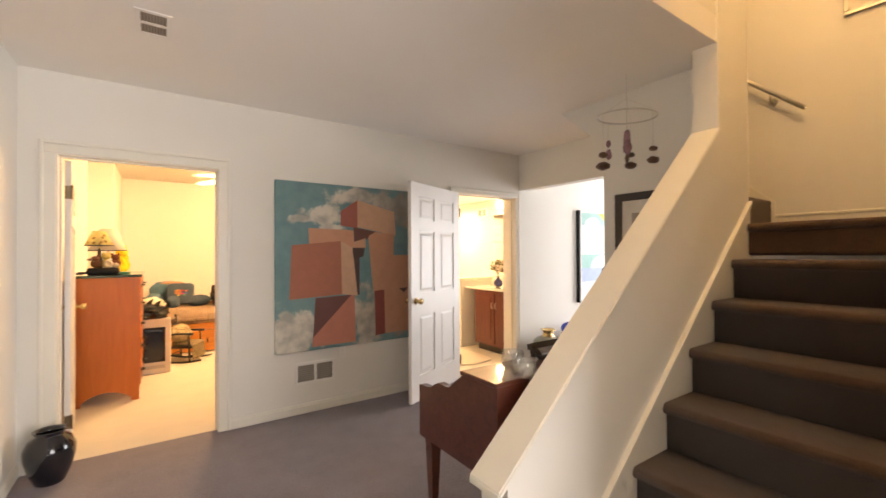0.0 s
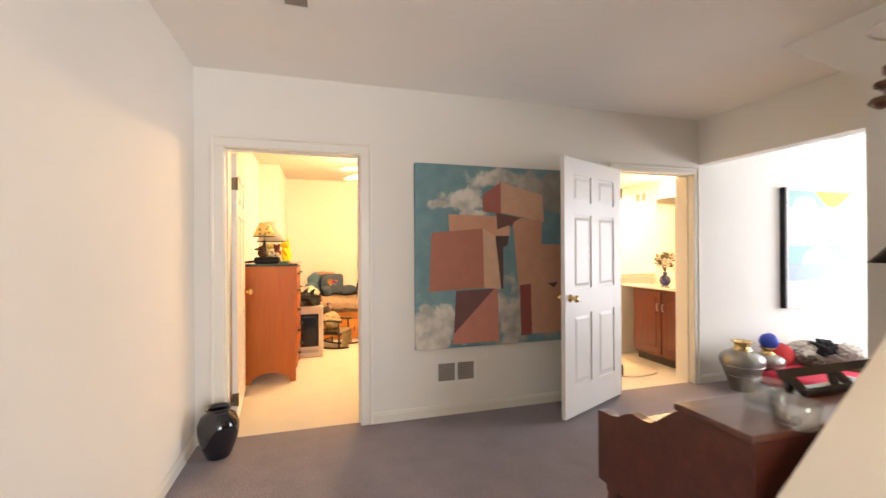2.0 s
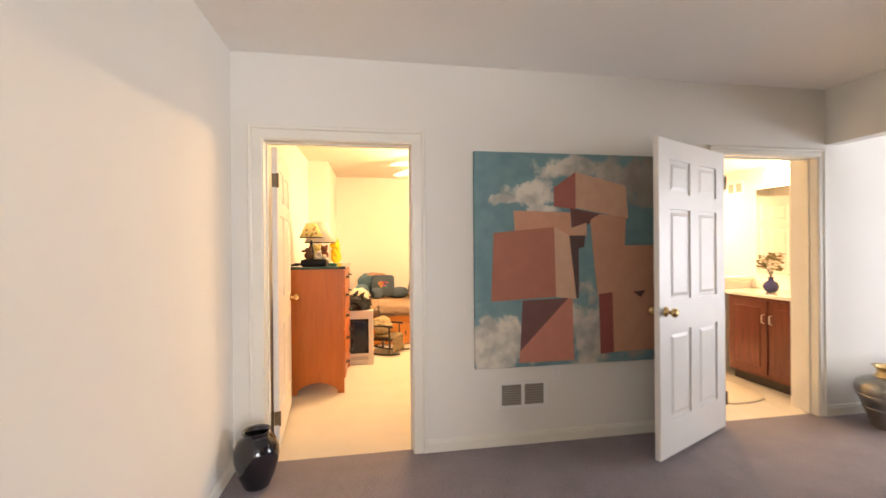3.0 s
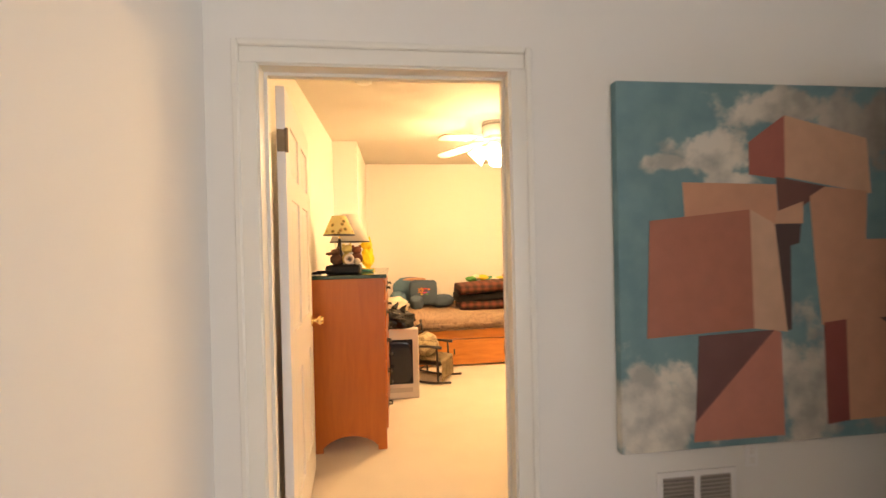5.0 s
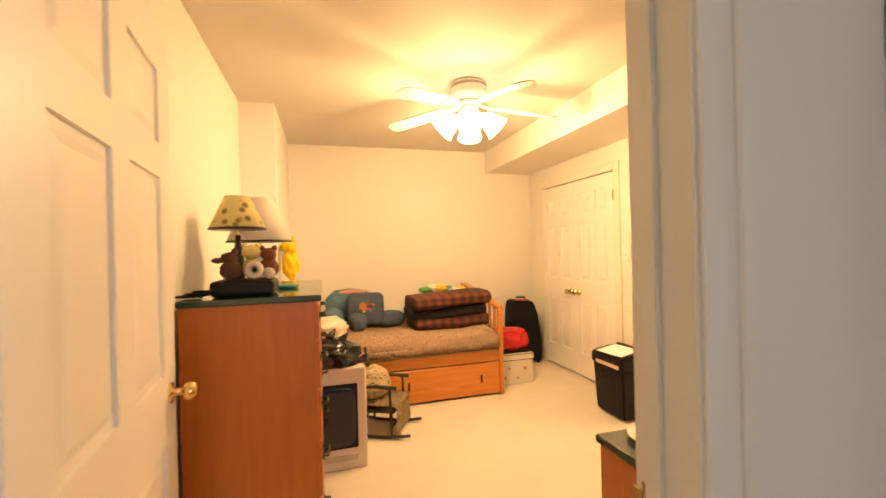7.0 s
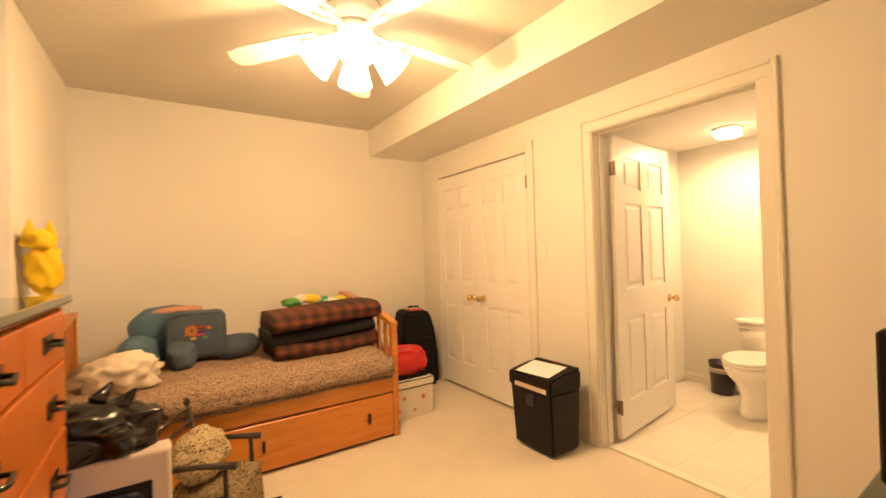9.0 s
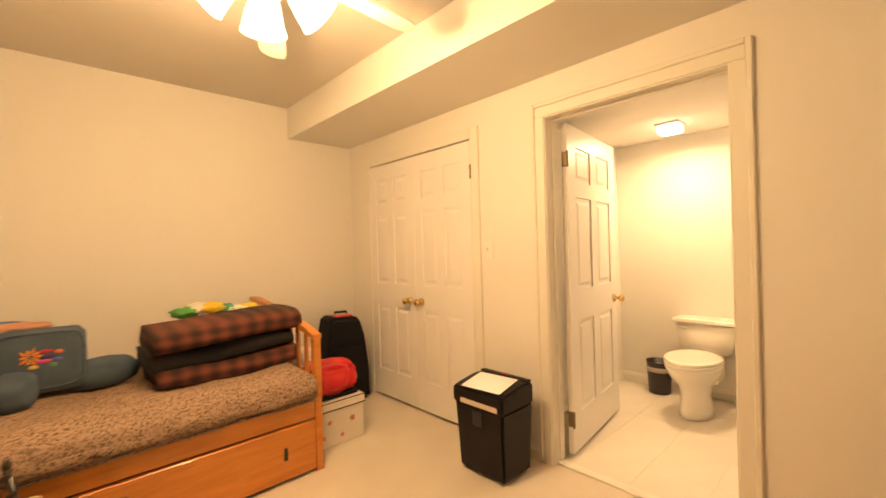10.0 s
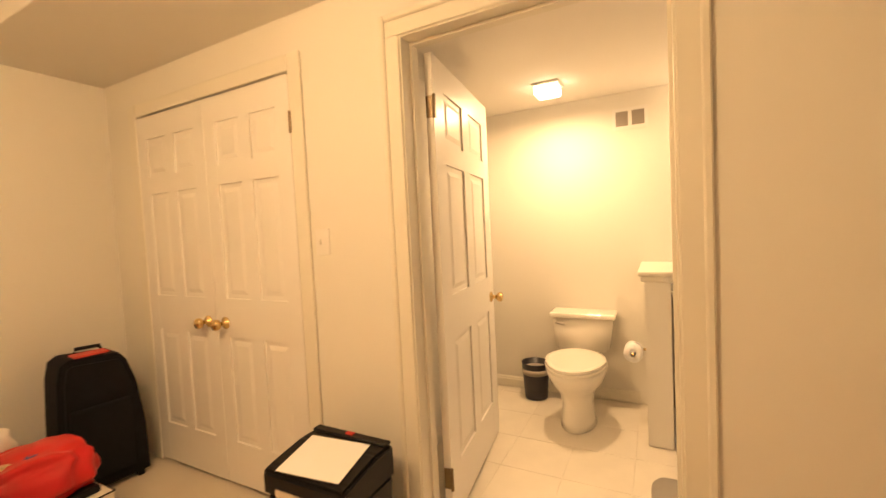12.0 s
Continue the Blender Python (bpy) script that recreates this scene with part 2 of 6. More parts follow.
# ---- structure ----
H = 2.57           # hall ceiling
HB = 2.535         # bedroom ceiling
WY = 3.86          # hall side of the wall with the painting
NY = 8.13          # bedroom's far wall
EX = 2.855          # bedroom's wall with closet and bathroom door
LX = -0.29         # long left wall
BX = 4.665         # bathroom's back wall
CLEAR_BED = (-0.104, 0.815)
CLEAR_BATH = (3.10, 4.01)
DOOR_H = 2.035
BB = (5.06, 5.955)  # bathroom door in the bedroom
CL = (6.545, 7.785)  # closet opening


def wall(name, spans, material=PAINT, label="off-white painted plaster wall"):
    bm = bmesh.new()
    for s in spans:
        box(bm, *s)
    return struct(name, bm, material, label, "wall")


struct("floor_hall", B(LX - 0.12, 8.32, -2.62, WY + 0.06, -0.12, 0), CARPET, "grey-violet cut-pile carpet floor", "floor")
struct("floor_bedroom", B(LX - 0.12, EX + 0.06, WY + 0.06, NY + 0.12, -0.12, 0), BEIGE, "cream cut-pile carpet floor", "floor")
struct("floor_bathroom", B(EX + 0.06, BX + 0.12, WY + 0.06, NY + 0.12, -0.12, -0.006), GROUT, "cream tiled bathroom floor", "floor")
_bm = B(LX - 0.12, 3.45, 1.269, WY + 0.06, H, H + 0.15)
box(_bm, 3.45, 4.08, 2.60, WY + 0.06, H, H + 0.15)
struct("ceiling_hall", _bm, CEIL, "white painted ceiling", "ceiling")
struct("ceiling_entry", B(LX - 0.12, 1.75, -2.62, 1.269, H, H + 0.15), CEIL, "white painted ceiling", "ceiling")
_bm = B(4.52, 8.32, -2.62, WY + 0.06, 2.44, 2.6)
# two further strips, added to seal the gaps against stray light
box(_bm, 4.20, 4.52, 2.19, WY + 0.06, 2.44, 2.6)
box(_bm, 1.75, 4.52, -2.62, 0.22, 2.44, 2.6)
struct("ceiling_east", _bm, CEIL, "white painted ceiling", "ceiling")
struct("ceiling_bedroom", B(LX - 0.12, EX + 0.06, WY + 0.06, NY + 0.12, HB, H + 0.15), CEIL_DIM, "white painted ceiling", "ceiling")
struct("ceiling_bathroom", B(EX + 0.06, BX + 0.12, WY + 0.06, NY + 0.12, 2.19, 2.55), CEIL, "white painted ceiling", "ceiling")
wall("wall_west", [(LX - 0.12, LX, -2.62, NY + 0.12, 0, H)])
o0, o1 = CLEAR_BED[0] - 0.02, CLEAR_BED[1] + 0.02
p0, p1 = CLEAR_BATH[0] - 0.02, CLEAR_BATH[1] + 0.02
wall("wall_north_hall", [(LX, o0, WY, WY + 0.12, 0, H), (o0, o1, WY, WY + 0.12, DOOR_H + 0.02, H), (o1, p0, WY, WY + 0.12, 0, H),
                         (p0, p1, WY, WY + 0.12, DOOR_H + 0.02, H), (p1, 8.2, WY, WY + 0.12, 0, H)])
b0, b1 = BB[0] - 0.02, BB[1] + 0.02
wall("wall_east_bedroom", [(EX, EX + 0.12, WY + 0.12, b0, 0, H), (EX, EX + 0.12, b0, b1, DOOR_H + 0.02, H), (EX, EX + 0.12, b1, CL[0], 0, H),
                           (EX, EX + 0.12, CL[0], CL[1], DOOR_H, H), (EX, EX + 0.12, CL[1], NY, 0, H)])
wall("wall_north_bedroom", [(LX, EX + 0.9, NY, NY + 0.12, 0, H)])
wall("wall_chase_bedroom", [(LX, -0.03, 6.88, NY, 0, H)], label="boxed-out painted wall corner")
wall("soffit_bedroom", [(2.25, EX, WY + 0.12, NY, 2.275, H)], label="painted ceiling soffit box")
wall("wall_vanity_return", [(p1, BX, WY + 0.12, WY + 0.235, 0, 2.19)])
wall("wall_east_bathroom", [(BX, BX + 0.12, WY + 0.12, 6.45, 0, H)])
wall("wall_north_bathroom", [(EX + 0.12, BX, 6.33, 6.45, 0, H)])
wall("wall_closet_back", [(3.5, 3.62, 6.45, NY, 0, H)])
wall("header_east", [(4.08, 4.20, 2.2, WY, 2.135, H)], label="painted header beam over a wide opening")
wall("wall_south", [(LX, 1.1, -2.62, -2.5, 0, H), (1.1, 3.1, -2.62, -2.5, 0, 0.3), (1.1, 3.1, -2.62, -2.5, 2.2, H), (3.1, 4.9, -2.62, -2.5, 0, H),
                    (4.9, 7.5, -2.62, -2.5, 2.2, H), (7.5, 8.2, -2.62, -2.5, 0, H)])
wall("wall_far_east", [(8.2, 8.32, -2.62, 0.8, 0, H), (8.2, 8.32, 0.8, 3.6, 2.2, H), (8.2, 8.32, 3.6, WY + 0.12, 0, H)])
# stairwell
SY0, SY1, SY2 = 0.33, 1.265, 1.402
wall("wall_stair_south", [(1.75, 4.52, SY0 - 0.12, SY0, 0, 5.2)])
wall("wall_landing", [(4.40, 4.52, SY0, 2.18, 0, 5.2), (4.40, 4.52, 2.18, 3.6, 2.6, 5.2)])
wall("wall_stairwell_upper", [(1.75, 3.055, SY1 + 0.006, SY2, H + 0.15, 5.2), (1.63, 1.75, SY0 - 0.12, SY2, H + 0.15, 5.2), (3.06, 3.45, SY2 + 0.01, 3.6, H + 0.15, 5.2), (3.06, 4.52, 3.6, 3.72, H + 0.15, 5.2)])
wall("stair_column", [(3.055, 3.469, SY1, SY2, 0, 5.2)], label="cream painted stair post wall")
bm = prism(bmesh.new(), [(SY2, 0), (2.165, 0), (2.165, 2.21), (2.572, H), (SY2, H)], "x", 3.30, 3.44)
struct("wall_under_stairs", bm, PAINT, "painted wall under the upper stair flight", "wall")
struct("ceiling_stairwell", B(1.63, 4.52, SY0 - 0.12, 3.72, 5.2, 5.3), CEIL, "white painted ceiling", "ceiling")
bulb_light("stairwell_bulb", (2.6, 0.85, 4.7), 62, WARM, 0.12)

# ---- doors, casings, baseboards ----


def door_leaf(name, w, h, m, label, knobs=True, hinge_x=0.0, hinges=True, knob_mat=BRASS, flip=False, kz=0.93):
    """Six-panel door; hinge edge at the origin, leaf along +x, thickness in y from 0 to t."""
    t = 0.035
    d = thing(name, label, "door", m, kind="structure")
    bm = bmesh.new()
    box(bm, 0.002, w - 0.002, 0.010, t - 0.010, 0.012, h - 0.002)
    st = 0.115 * w / 0.8
    mid = 0.10 * w / 0.8
    rails = [(0.012, 0.24), (0.80, 1.00), (1.585, 1.685), (1.90, h - 0.002)]
    k = h / 2.03
    rails = [(a if a < 0.1 else a * k, b * k if b < h - 0.01 else b) for a, b in rails]
    for a, b in ((0, st), (w - st, w)):
        box(bm, a, b, 0, t, 0.010, h, 0.0015)
    box(bm, w / 2 - mid / 2, w / 2 + mid / 2, 0.0004, t - 0.0004, 0.012, h - 0.004)
    for a, b in rails:
        box(bm, st - 0.001, w - st + 0.001, 0.0002, t - 0.0002, a, b)
    part("door_slab", bm, DOORP, d)
    for (a, b), (c, e) in zip(rails, rails[1:]):
        for u, v in ((st, w / 2 - mid / 2), (w / 2 + mid / 2, w - st)):
            bm = bmesh.new()
            g = 0.022
            # sticking round the recess and the raised field, on both faces
            for y0, y1 in ((0.0035, 0.010), (t - 0.010, t - 0.0035)):
                out, inn = (0.010 if y0 < 0.01 else t - 0.010), (0.0035 if y0 < 0.01 else t - 0.0035)
                lo = [(u + g, b + g), (v - g, b + g), (v - g, c - g), (u + g, c - g)]
                hi = [(u + g + 0.022, b + g + 0.022), (v - g - 0.022, b + g + 0.022), (v - g - 0.022, c - g - 0.022), (u + g + 0.022, c - g - 0.022)]
                L = [bm.verts.new((x, out, z)) for x, z in lo]
                I = [bm.verts.new((x, inn, z)) for x, z in hi]
                bm.faces.new(I)
                for i in range(4):
                    bm.faces.new((L[i], L[(i + 1) % 4], I[(i + 1) % 4], I[i]))
            part("door_panel", bm, DOORP, d)
    if knobs:
        for s, y in ((-1, 0), (1, t)):
            bm = lathe(bmesh.new(), [(0.031, 0), (0.031, 0.006), (0.012, 0.010), (0.011, 0.034), (0.024, 0.042), (0.029, 0.055), (0.025, 0.068), (0.010, 0.074), (0, 0.074)], n=20, axis="y")
            if s < 0:
                bmesh.ops.scale(bm, vec=(1, -1, 1), verts=bm.verts[:])
            bmesh.ops.translate(bm, vec=(w - 0.07, y, kz), verts=bm.verts[:])
            part("door_knob", bm, knob_mat, d, "polished brass knob", True)
    if hinges:
        for z in (0.22, 1.80):
            bm = bmesh.new()
            box(bm, -0.002, 0.0, 0.002, t - 0.002, z - 0.045, z + 0.045)
            lathe(bm, [(0.007, z - 0.048), (0.007, z + 0.048)], (-0.006, t + 0.004 if not flip else -0.004, 0), 10)
            part("hinge", bm, HINGE, d, "dull bronzed hinge")
    return d


def casing(name, axis, face, a, b, h, side, w=0.083, depth=0.12, t=0.016):
    """Jamb lining and moulded casing of an opening from a to b along axis; face is the wall's face, side the way out of it."""
    d = thing(name, "cream painted door frame with moulded casing", "door frame", kind="structure")

    def bb(u0, u1, v0, v1, z0, z1, bev=0.0):
        v0, v1 = min(v0, v1), max(v0, v1)
        return B(u0, u1, v0, v1, z0, z1, bevel=bev) if axis == "x" else B(v0, v1, u0, u1, z0, z1, bevel=bev)
    inner = face - side * (depth + 0.002)
    part("jamb", bb(a - 0.0205, a, face + side * 0.002, inner, 0, h), TRIM, d)
    part("jamb", bb(b, b + 0.0205, face + side * 0.002, inner, 0, h), TRIM, d)
    part("jamb_head", bb(a - 0.0205, b + 0.0205, face + side * 0.002, inner, h, h + 0.0205), TRIM, d)
    mid = face - side * depth * 0.5
    part("door_stop", bb(a, a + 0.011, mid, mid - side * 0.03, 0, h - 0.011), TRIM, d)
    part("door_stop", bb(b - 0.011, b, mid, mid - side * 0.03, 0, h - 0.011), TRIM, d)
    part("door_stop", bb(a, b, mid, mid - side * 0.03, h - 0.011, h), TRIM, d)
    for f, s in ((face, side), (face - side * depth, -side)):
        for u0, u1, back in ((a - 0.006 - w, a - 0.006, True), (b + 0.006, b + 0.006 + w, False)):
            bm = bb(u0, u1, f + s * 0.0005, f + s * 0.011, 0, h + 0.006, 0.003)
            e0, e1 = (u0, u0 + 0.024) if back else (u1 - 0.024, u1)
            me = bb(e0, e1, f + s * 0.002, f + s * (t + 0.004), 0, h + 0.006 + w, 0.005)
            part("casing_side", bm, TRIM, d)
            part("casing_backband", me, TRIM, d)
        part("casing_head", bb(a - 0.006 - w + 0.024, b + 0.006 + w - 0.024, f + s * 0.0005, f + s * 0.0112, h + 0.006, h + 0.006 + w - 0.024, 0.003), TRIM, d)
        part("casing_backband", bb(a - 0.006 - w + 0.024, b + 0.006 + w - 0.024, f + s * 0.002, f + s * (t + 0.004), h + 0.006 + w - 0.024, h + 0.006 + w, 0.005), TRIM, d)
    return d


casing("door_frame_bedroom", "x", WY, *CLEAR_BED, DOOR_H, -1)
casing("door_frame_bathroom", "x", WY, *CLEAR_BATH, DOOR_H, -1, w=0.06)
casing("door_frame_inner_bath", "y", EX, *BB, DOOR_H, -1)
ang = math.degrees(math.atan2(3.462 - 3.835, 2.27 - CLEAR_BATH[0]))
door_leaf("door_1", 0.895, 2.02, pose(CLEAR_BATH[0] + 0.002, WY - 0.025, 0.01, 0, 0, ang), "white six-panel door standing wide open over grey carpet")
door_leaf("door_2", 0.885, 2.02, pose(-0.060, 4.035, 0.01, 0, 0, 95.7), "cream six-panel bedroom door standing open, brass knob", flip=True)
door_leaf("door_3", 0.885, 2.02, pose(EX + 0.165, BB[1] - 0.040, 0.01, 0, 0, 7.0), "cream six-panel bathroom door standing open, brass knob", flip=True, kz=0.87)
# closet pair
cw = (CL[1] - CL[0]) / 2 - 0.004
door_leaf("closet_door", cw, 2.015, pose(EX + 0.022, CL[0] + 0.003, 0.01, 0, 0, 90), "cream six-panel closet door, closed, brass knob", kz=0.865)
door_leaf("closet_door", cw, 2.015, pose(EX - 0.013, CL[1] - 0.003, 0.01, 0, 0, -90), "cream six-panel closet door, closed, brass knob", kz=0.865)
bm = bmesh.new()
for u0, u1 in ((CL[0] - 0.075, CL[0]), (CL[1], CL[1] + 0.075)):
    box(bm, EX - 0.016, EX - 0.0005, u0, u1, 0, DOOR_H + 0.075, 0.004)
box(bm, EX - 0.015, EX - 0.0005, CL[0], CL[1], DOOR_H, DOOR_H + 0.073, 0.004)
struct("closet_trim", bm, TRIM, "cream painted closet door casing", "trim")


def baseboard(name, x0, y0, x1, y1, nx, ny, h=0.085, label="cream painted baseboard"):
    """Along a wall from (x0, y0) to (x1, y1); nx, ny points into the room."""
    d = Vector((x1 - x0, y1 - y0, 0))
    L = d.length
    d.normalize()
    bm = prism(bmesh.new(), [(0.0005, 0.001), (0.013, 0.001), (0.013, h * 0.72), (0.009, h * 0.82), (0.009, h * 0.9), (0.004, h), (0.0005, h)], "y", 0, L)
    m = Matrix(((nx, d.x, 0, x0), (ny, d.y, 0, y0), (0, 0, 1, 0), (0, 0, 0, 1)))
    bmesh.ops.transform(bm, matrix=m, verts=bm.verts[:])
    return struct(name, bm, TRIM, label, "baseboard")


c = 0.092
baseboard("baseboard_1", CLEAR_BED[1] + c, WY, CLEAR_BATH[0] - c + 0.02, WY, 0, -1)
baseboard("baseboard_2", CLEAR_BATH[1] + 0.07, WY, 8.2, WY, 0, -1)
baseboard("baseboard_3", LX, -2.5, LX, WY, 1, 0)
baseboard("baseboard_4", CLEAR_BED[1] + c, WY + 0.12, EX, WY + 0.12, 0, 1)
baseboard("baseboard_5", EX, WY + 0.13, EX, BB[0] - c, -1, 0)
baseboard("baseboard_6", EX, BB[1] + c, EX, CL[0] - 0.077, -1, 0)
baseboard("baseboard_7", -0.03, NY, EX, NY, 0, -1)
baseboard("baseboard_8", LX, WY + 0.13, LX, 6.88, 1, 0)
baseboard("baseboard_9", BX, 5.24, BX, 6.33, -1, 0)
baseboard("baseboard_10", EX + 0.12, 6.33, BX - 0.014, 6.33, 0, -1)

# ---- stairs ----
RISE, RUN, X0 = 0.222, 0.257, 1.88


def stair_step(i, m=None):
    """One carpeted step: riser with a rolled nosing and its tread."""
    z = RISE * (i + 1)
    x = X0 + RUN * i
    out = [(x + 0.03, z - RISE - 0.02), (x + 0.03, z - 0.05)]
    for k in range(9):
        a = radians(-90 - 180 * k / 8)
        out.append((x + 0.022 + 0.026 * math.cos(a), z - 0.026 + 0.026 * math.sin(a)))
    out += [(x + RUN + 0.05, z), (x + RUN + 0.05, z - RISE - 0.02)]
    return prism(bmesh.new(), out, "y", SY0, SY1)


stairs = thing("staircase", "carpeted staircase with brown cut-pile treads beside a cream half wall", "staircase", kind="structure")
for i in range(6):
    part("step", stair_step(i), STAIRC, stairs, "brown carpeted stair step", True)
bm = B(X0 + RUN * 6, 4.40, SY0, SY1 + 0.14, RISE * 7 - 0.2, RISE * 7 - 0.004, 0.02, 3)
lathe(bm, [(0.026, SY0), (0.026, SY1)], (X0 + RUN * 6 + 0.004, 0, RISE * 7 - 0.03), 14, "y")
part("landing", bm, STAIRC, stairs, "brown carpeted landing")
for k in range(3):
    y = SY2 + 0.02 + 0.24 * k
    part("step", B(3.469, 4.385, y, y + 0.3, RISE * (7 + k), RISE * (8 + k), 0.02, 3), STAIRC, stairs, "brown carpeted stair step")
# sloped skirt boards with a moulded top
S = RISE / RUN
zs = lambda x, off: RISE + S * (x - X0) + off
bm = prism(bmesh.new(), [(1.66, 0), (1.66, zs(1.66, 0.09)), (3.45, zs(3.45, 0.09)), (3.45, zs(3.45, -0.3)), (2.02, 0)], "y", SY1 - 0.014, SY1 - 0.0005)
part("skirt_board", bm, TRIM, stairs, "cream painted stair skirt board")
for o, w in ((0.062, 0.012), (0.09, 0.02)):
    bm = prism(bmesh.new(), [(1.66, zs(1.66, o)), (1.66, zs(1.66, o + 0.022)), (3.45, zs(3.45, o + 0.022)), (3.45, zs(3.45, o))], "y", SY1 - w - 0.006, SY1 - 0.001)
    part("skirt_moulding", bm, TRIM, stairs)
bm = bmesh.new()
box(bm, 4.387, 4.3995, SY0, SY2, RISE * 7, RISE * 7 + 0.085)
box(bm, 4.380, 4.3995, SY0, SY2, RISE * 7 + 0.085, RISE * 7 + 0.11, 0.006)
part("landing_baseboard", bm, TRIM, stairs)
bm = prism(bmesh.new(), [(SY2, RISE * 7), (SY2, RISE * 7 + 0.2), (SY2 + 0.96, RISE * 11 + 0.2), (SY2 + 0.96, RISE * 11 - 0.1)], "x", 4.384, 4.3995)
part("skirt_board", bm, TRIM, stairs)
# half wall with sloped cap
cz = lambda x: 0.63 + 0.887 * (x - 1.414)
hw = thing("stair_half_wall", "cream painted half wall with a sloped wooden cap along the stairs", "half wall", kind="structure")
bm = prism(bmesh.new(), [(1.41, 0), (1.41, cz(1.41) - 0.03), (3.055, cz(3.055) - 0.03), (3.055, 0)], "y", SY1, SY2)
part("wall_body", bm, PAINT, hw)
bm = prism(bmesh.new(), [(1.36, cz(1.36) - 0.03), (1.36, cz(1.36)), (3.055, cz(3.055)), (3.055, cz(3.055) - 0.03)], "y", SY1 - 0.012, SY2 + 0.012)
bmesh.ops.bevel(bm, geom=bm.edges[:], offset=0.005, segments=2, affect="EDGES")
part("cap", bm, TRIM, hw, "cream painted sloped cap board")

# ---- hall things ----


def cmat(c, rough=0.7, vary=0.08, scale=14):
    return mat("paint_%d_%d_%d" % tuple(int(x * 255) for x in c), c, rough, vary=vary, scale=scale, bump=0.15, bscale=120)


def flat_poly(pts, y0, y1, axis="y"):
    return prism(bmesh.new(), pts, axis, y0, y1)


def sky_canvas():
    """Teal painted sky; soft cream clouds drift across the top, greyer to the east, and pile up low."""
    m = mat("painted_sky", (0.17, 0.34, 0.37), 0.7, vary=0, bump=0.2, bscale=150)
    nt = m.node_tree
    b = nt.nodes["Principled BSDF"]
    tc = nt.nodes["Texture Coordinate"]

    def math_node(op, x, y):
        n = nt.nodes.new("ShaderNodeMath")
        n.operation = op
        for i, v in enumerate((x, y)):
            if isinstance(v, (int, float)):
                n.inputs[i].default_value = v
            else:
                nt.links.new(v, n.inputs[i])
        return n.outputs[0]
    field = None
    # centre across and up the canvas, half width, half height
    for u, v, hw_, hh in ((0.42, 1.18, 0.26, 0.10), (0.22, 1.135, 0.16, 0.05), (0.72, 1.36, 0.40, 0.10), (1.15, 1.28, 0.42, 0.20), (0.50, 1.06, 0.16, 0.05),
                          (0.12, 0.14, 0.36, 0.26), (0.84, 0.16, 0.26, 0.38), (1.36, 0.16, 0.30, 0.34)):
        mp = nt.nodes.new("ShaderNodeMapping")
        mp.inputs["Location"].default_value = (-(1.229 + u) / hw_, 0, -(0.54 + v) / hh)
        mp.inputs["Scale"].default_value = (1 / hw_, 0, 1 / hh)
        ln = nt.nodes.new("ShaderNodeVectorMath")
        ln.operation = "LENGTH"
        nt.links.new(tc.outputs["Object"], mp.inputs[0])
        nt.links.new(mp.outputs[0], ln.inputs[0])
        k = math_node("SUBTRACT", 1.0, ln.outputs["Value"])
        field = k if field is None else math_node("MAXIMUM", field, k)
    no = nt.nodes.new("ShaderNodeTexNoise")
    no.inputs["Scale"].default_value, no.inputs["Detail"].default_value = 7.0, 8
    no.inputs["Roughness"].default_value = 0.55
    nt.links.new(tc.outputs["Object"], no.inputs["Vector"])
    soft = nt.nodes.new("ShaderNodeTexNoise")
    soft.inputs["Scale"].default_value, soft.inputs["Detail"].default_value = 9.0, 4
    nt.links.new(tc.outputs["Object"], soft.inputs["Vector"])
    total = math_node("ADD", math_node("MAXIMUM", field, -0.6), math_node("MULTIPLY", math_node("SUBTRACT", no.outputs["Fac"], 0.5), 2.6))
    mask = nt.nodes.new("ShaderNodeMapRange")
    mask.interpolation_type = "SMOOTHSTEP"
    mask.inputs["From Min"].default_value, mask.inputs["From Max"].default_value = 0.05, 0.50
    nt.links.new(total, mask.inputs["Value"])
    tint = nt.nodes.new("ShaderNodeValToRGB")
    tint.color_ramp.elements[0].position, tint.color_ramp.elements[0].color = 0.36, (0.40, 0.39, 0.34, 1)
    tint.color_ramp.elements[1].position, tint.color_ramp.elements[1].color = 0.60, (0.70, 0.65, 0.55, 1)
    nt.links.new(soft.outputs["Fac"], tint.inputs[0])
    xyz = nt.nodes.new("ShaderNodeSeparateXYZ")
    nt.links.new(tc.outputs["Object"], xyz.inputs[0])
    rx = nt.nodes.new("ShaderNodeMapRange")
    rx.inputs["From Min"].default_value, rx.inputs["From Max"].default_value = 1.75, 2.35
    nt.links.new(xyz.outputs["X"], rx.inputs["Value"])
    grey = nt.nodes.new("ShaderNodeMix")
    grey.data_type = "RGBA"
    grey.inputs[7].default_value = (0.22, 0.19, 0.16, 1)
    nt.links.new(tint.outputs[0], grey.inputs[6])
    nt.links.new(math_node("MULTIPLY", rx.outputs[0], 0.75), grey.inputs[0])
    sky = nt.nodes.new("ShaderNodeValToRGB")
    sky.color_ramp.elements[0].position, sky.color_ramp.elements[0].color = 0.35, (0.135, 0.25, 0.27, 1)
    sky.color_ramp.elements[1].position, sky.color_ramp.elements[1].color = 0.65, (0.175, 0.30, 0.31, 1)
    nt.links.new(soft.outputs["Fac"], sky.inputs[0])
    mx = nt.nodes.new("ShaderNodeMix")
    mx.data_type = "RGBA"
    nt.links.new(mask.outputs[0], mx.inputs[0])
    nt.links.new(sky.outputs[0], mx.inputs[6])
    nt.links.new(grey.outputs[2], mx.inputs[7])
    nt.links.new(mx.outputs[2], b.inputs["Base Color"])
    return m


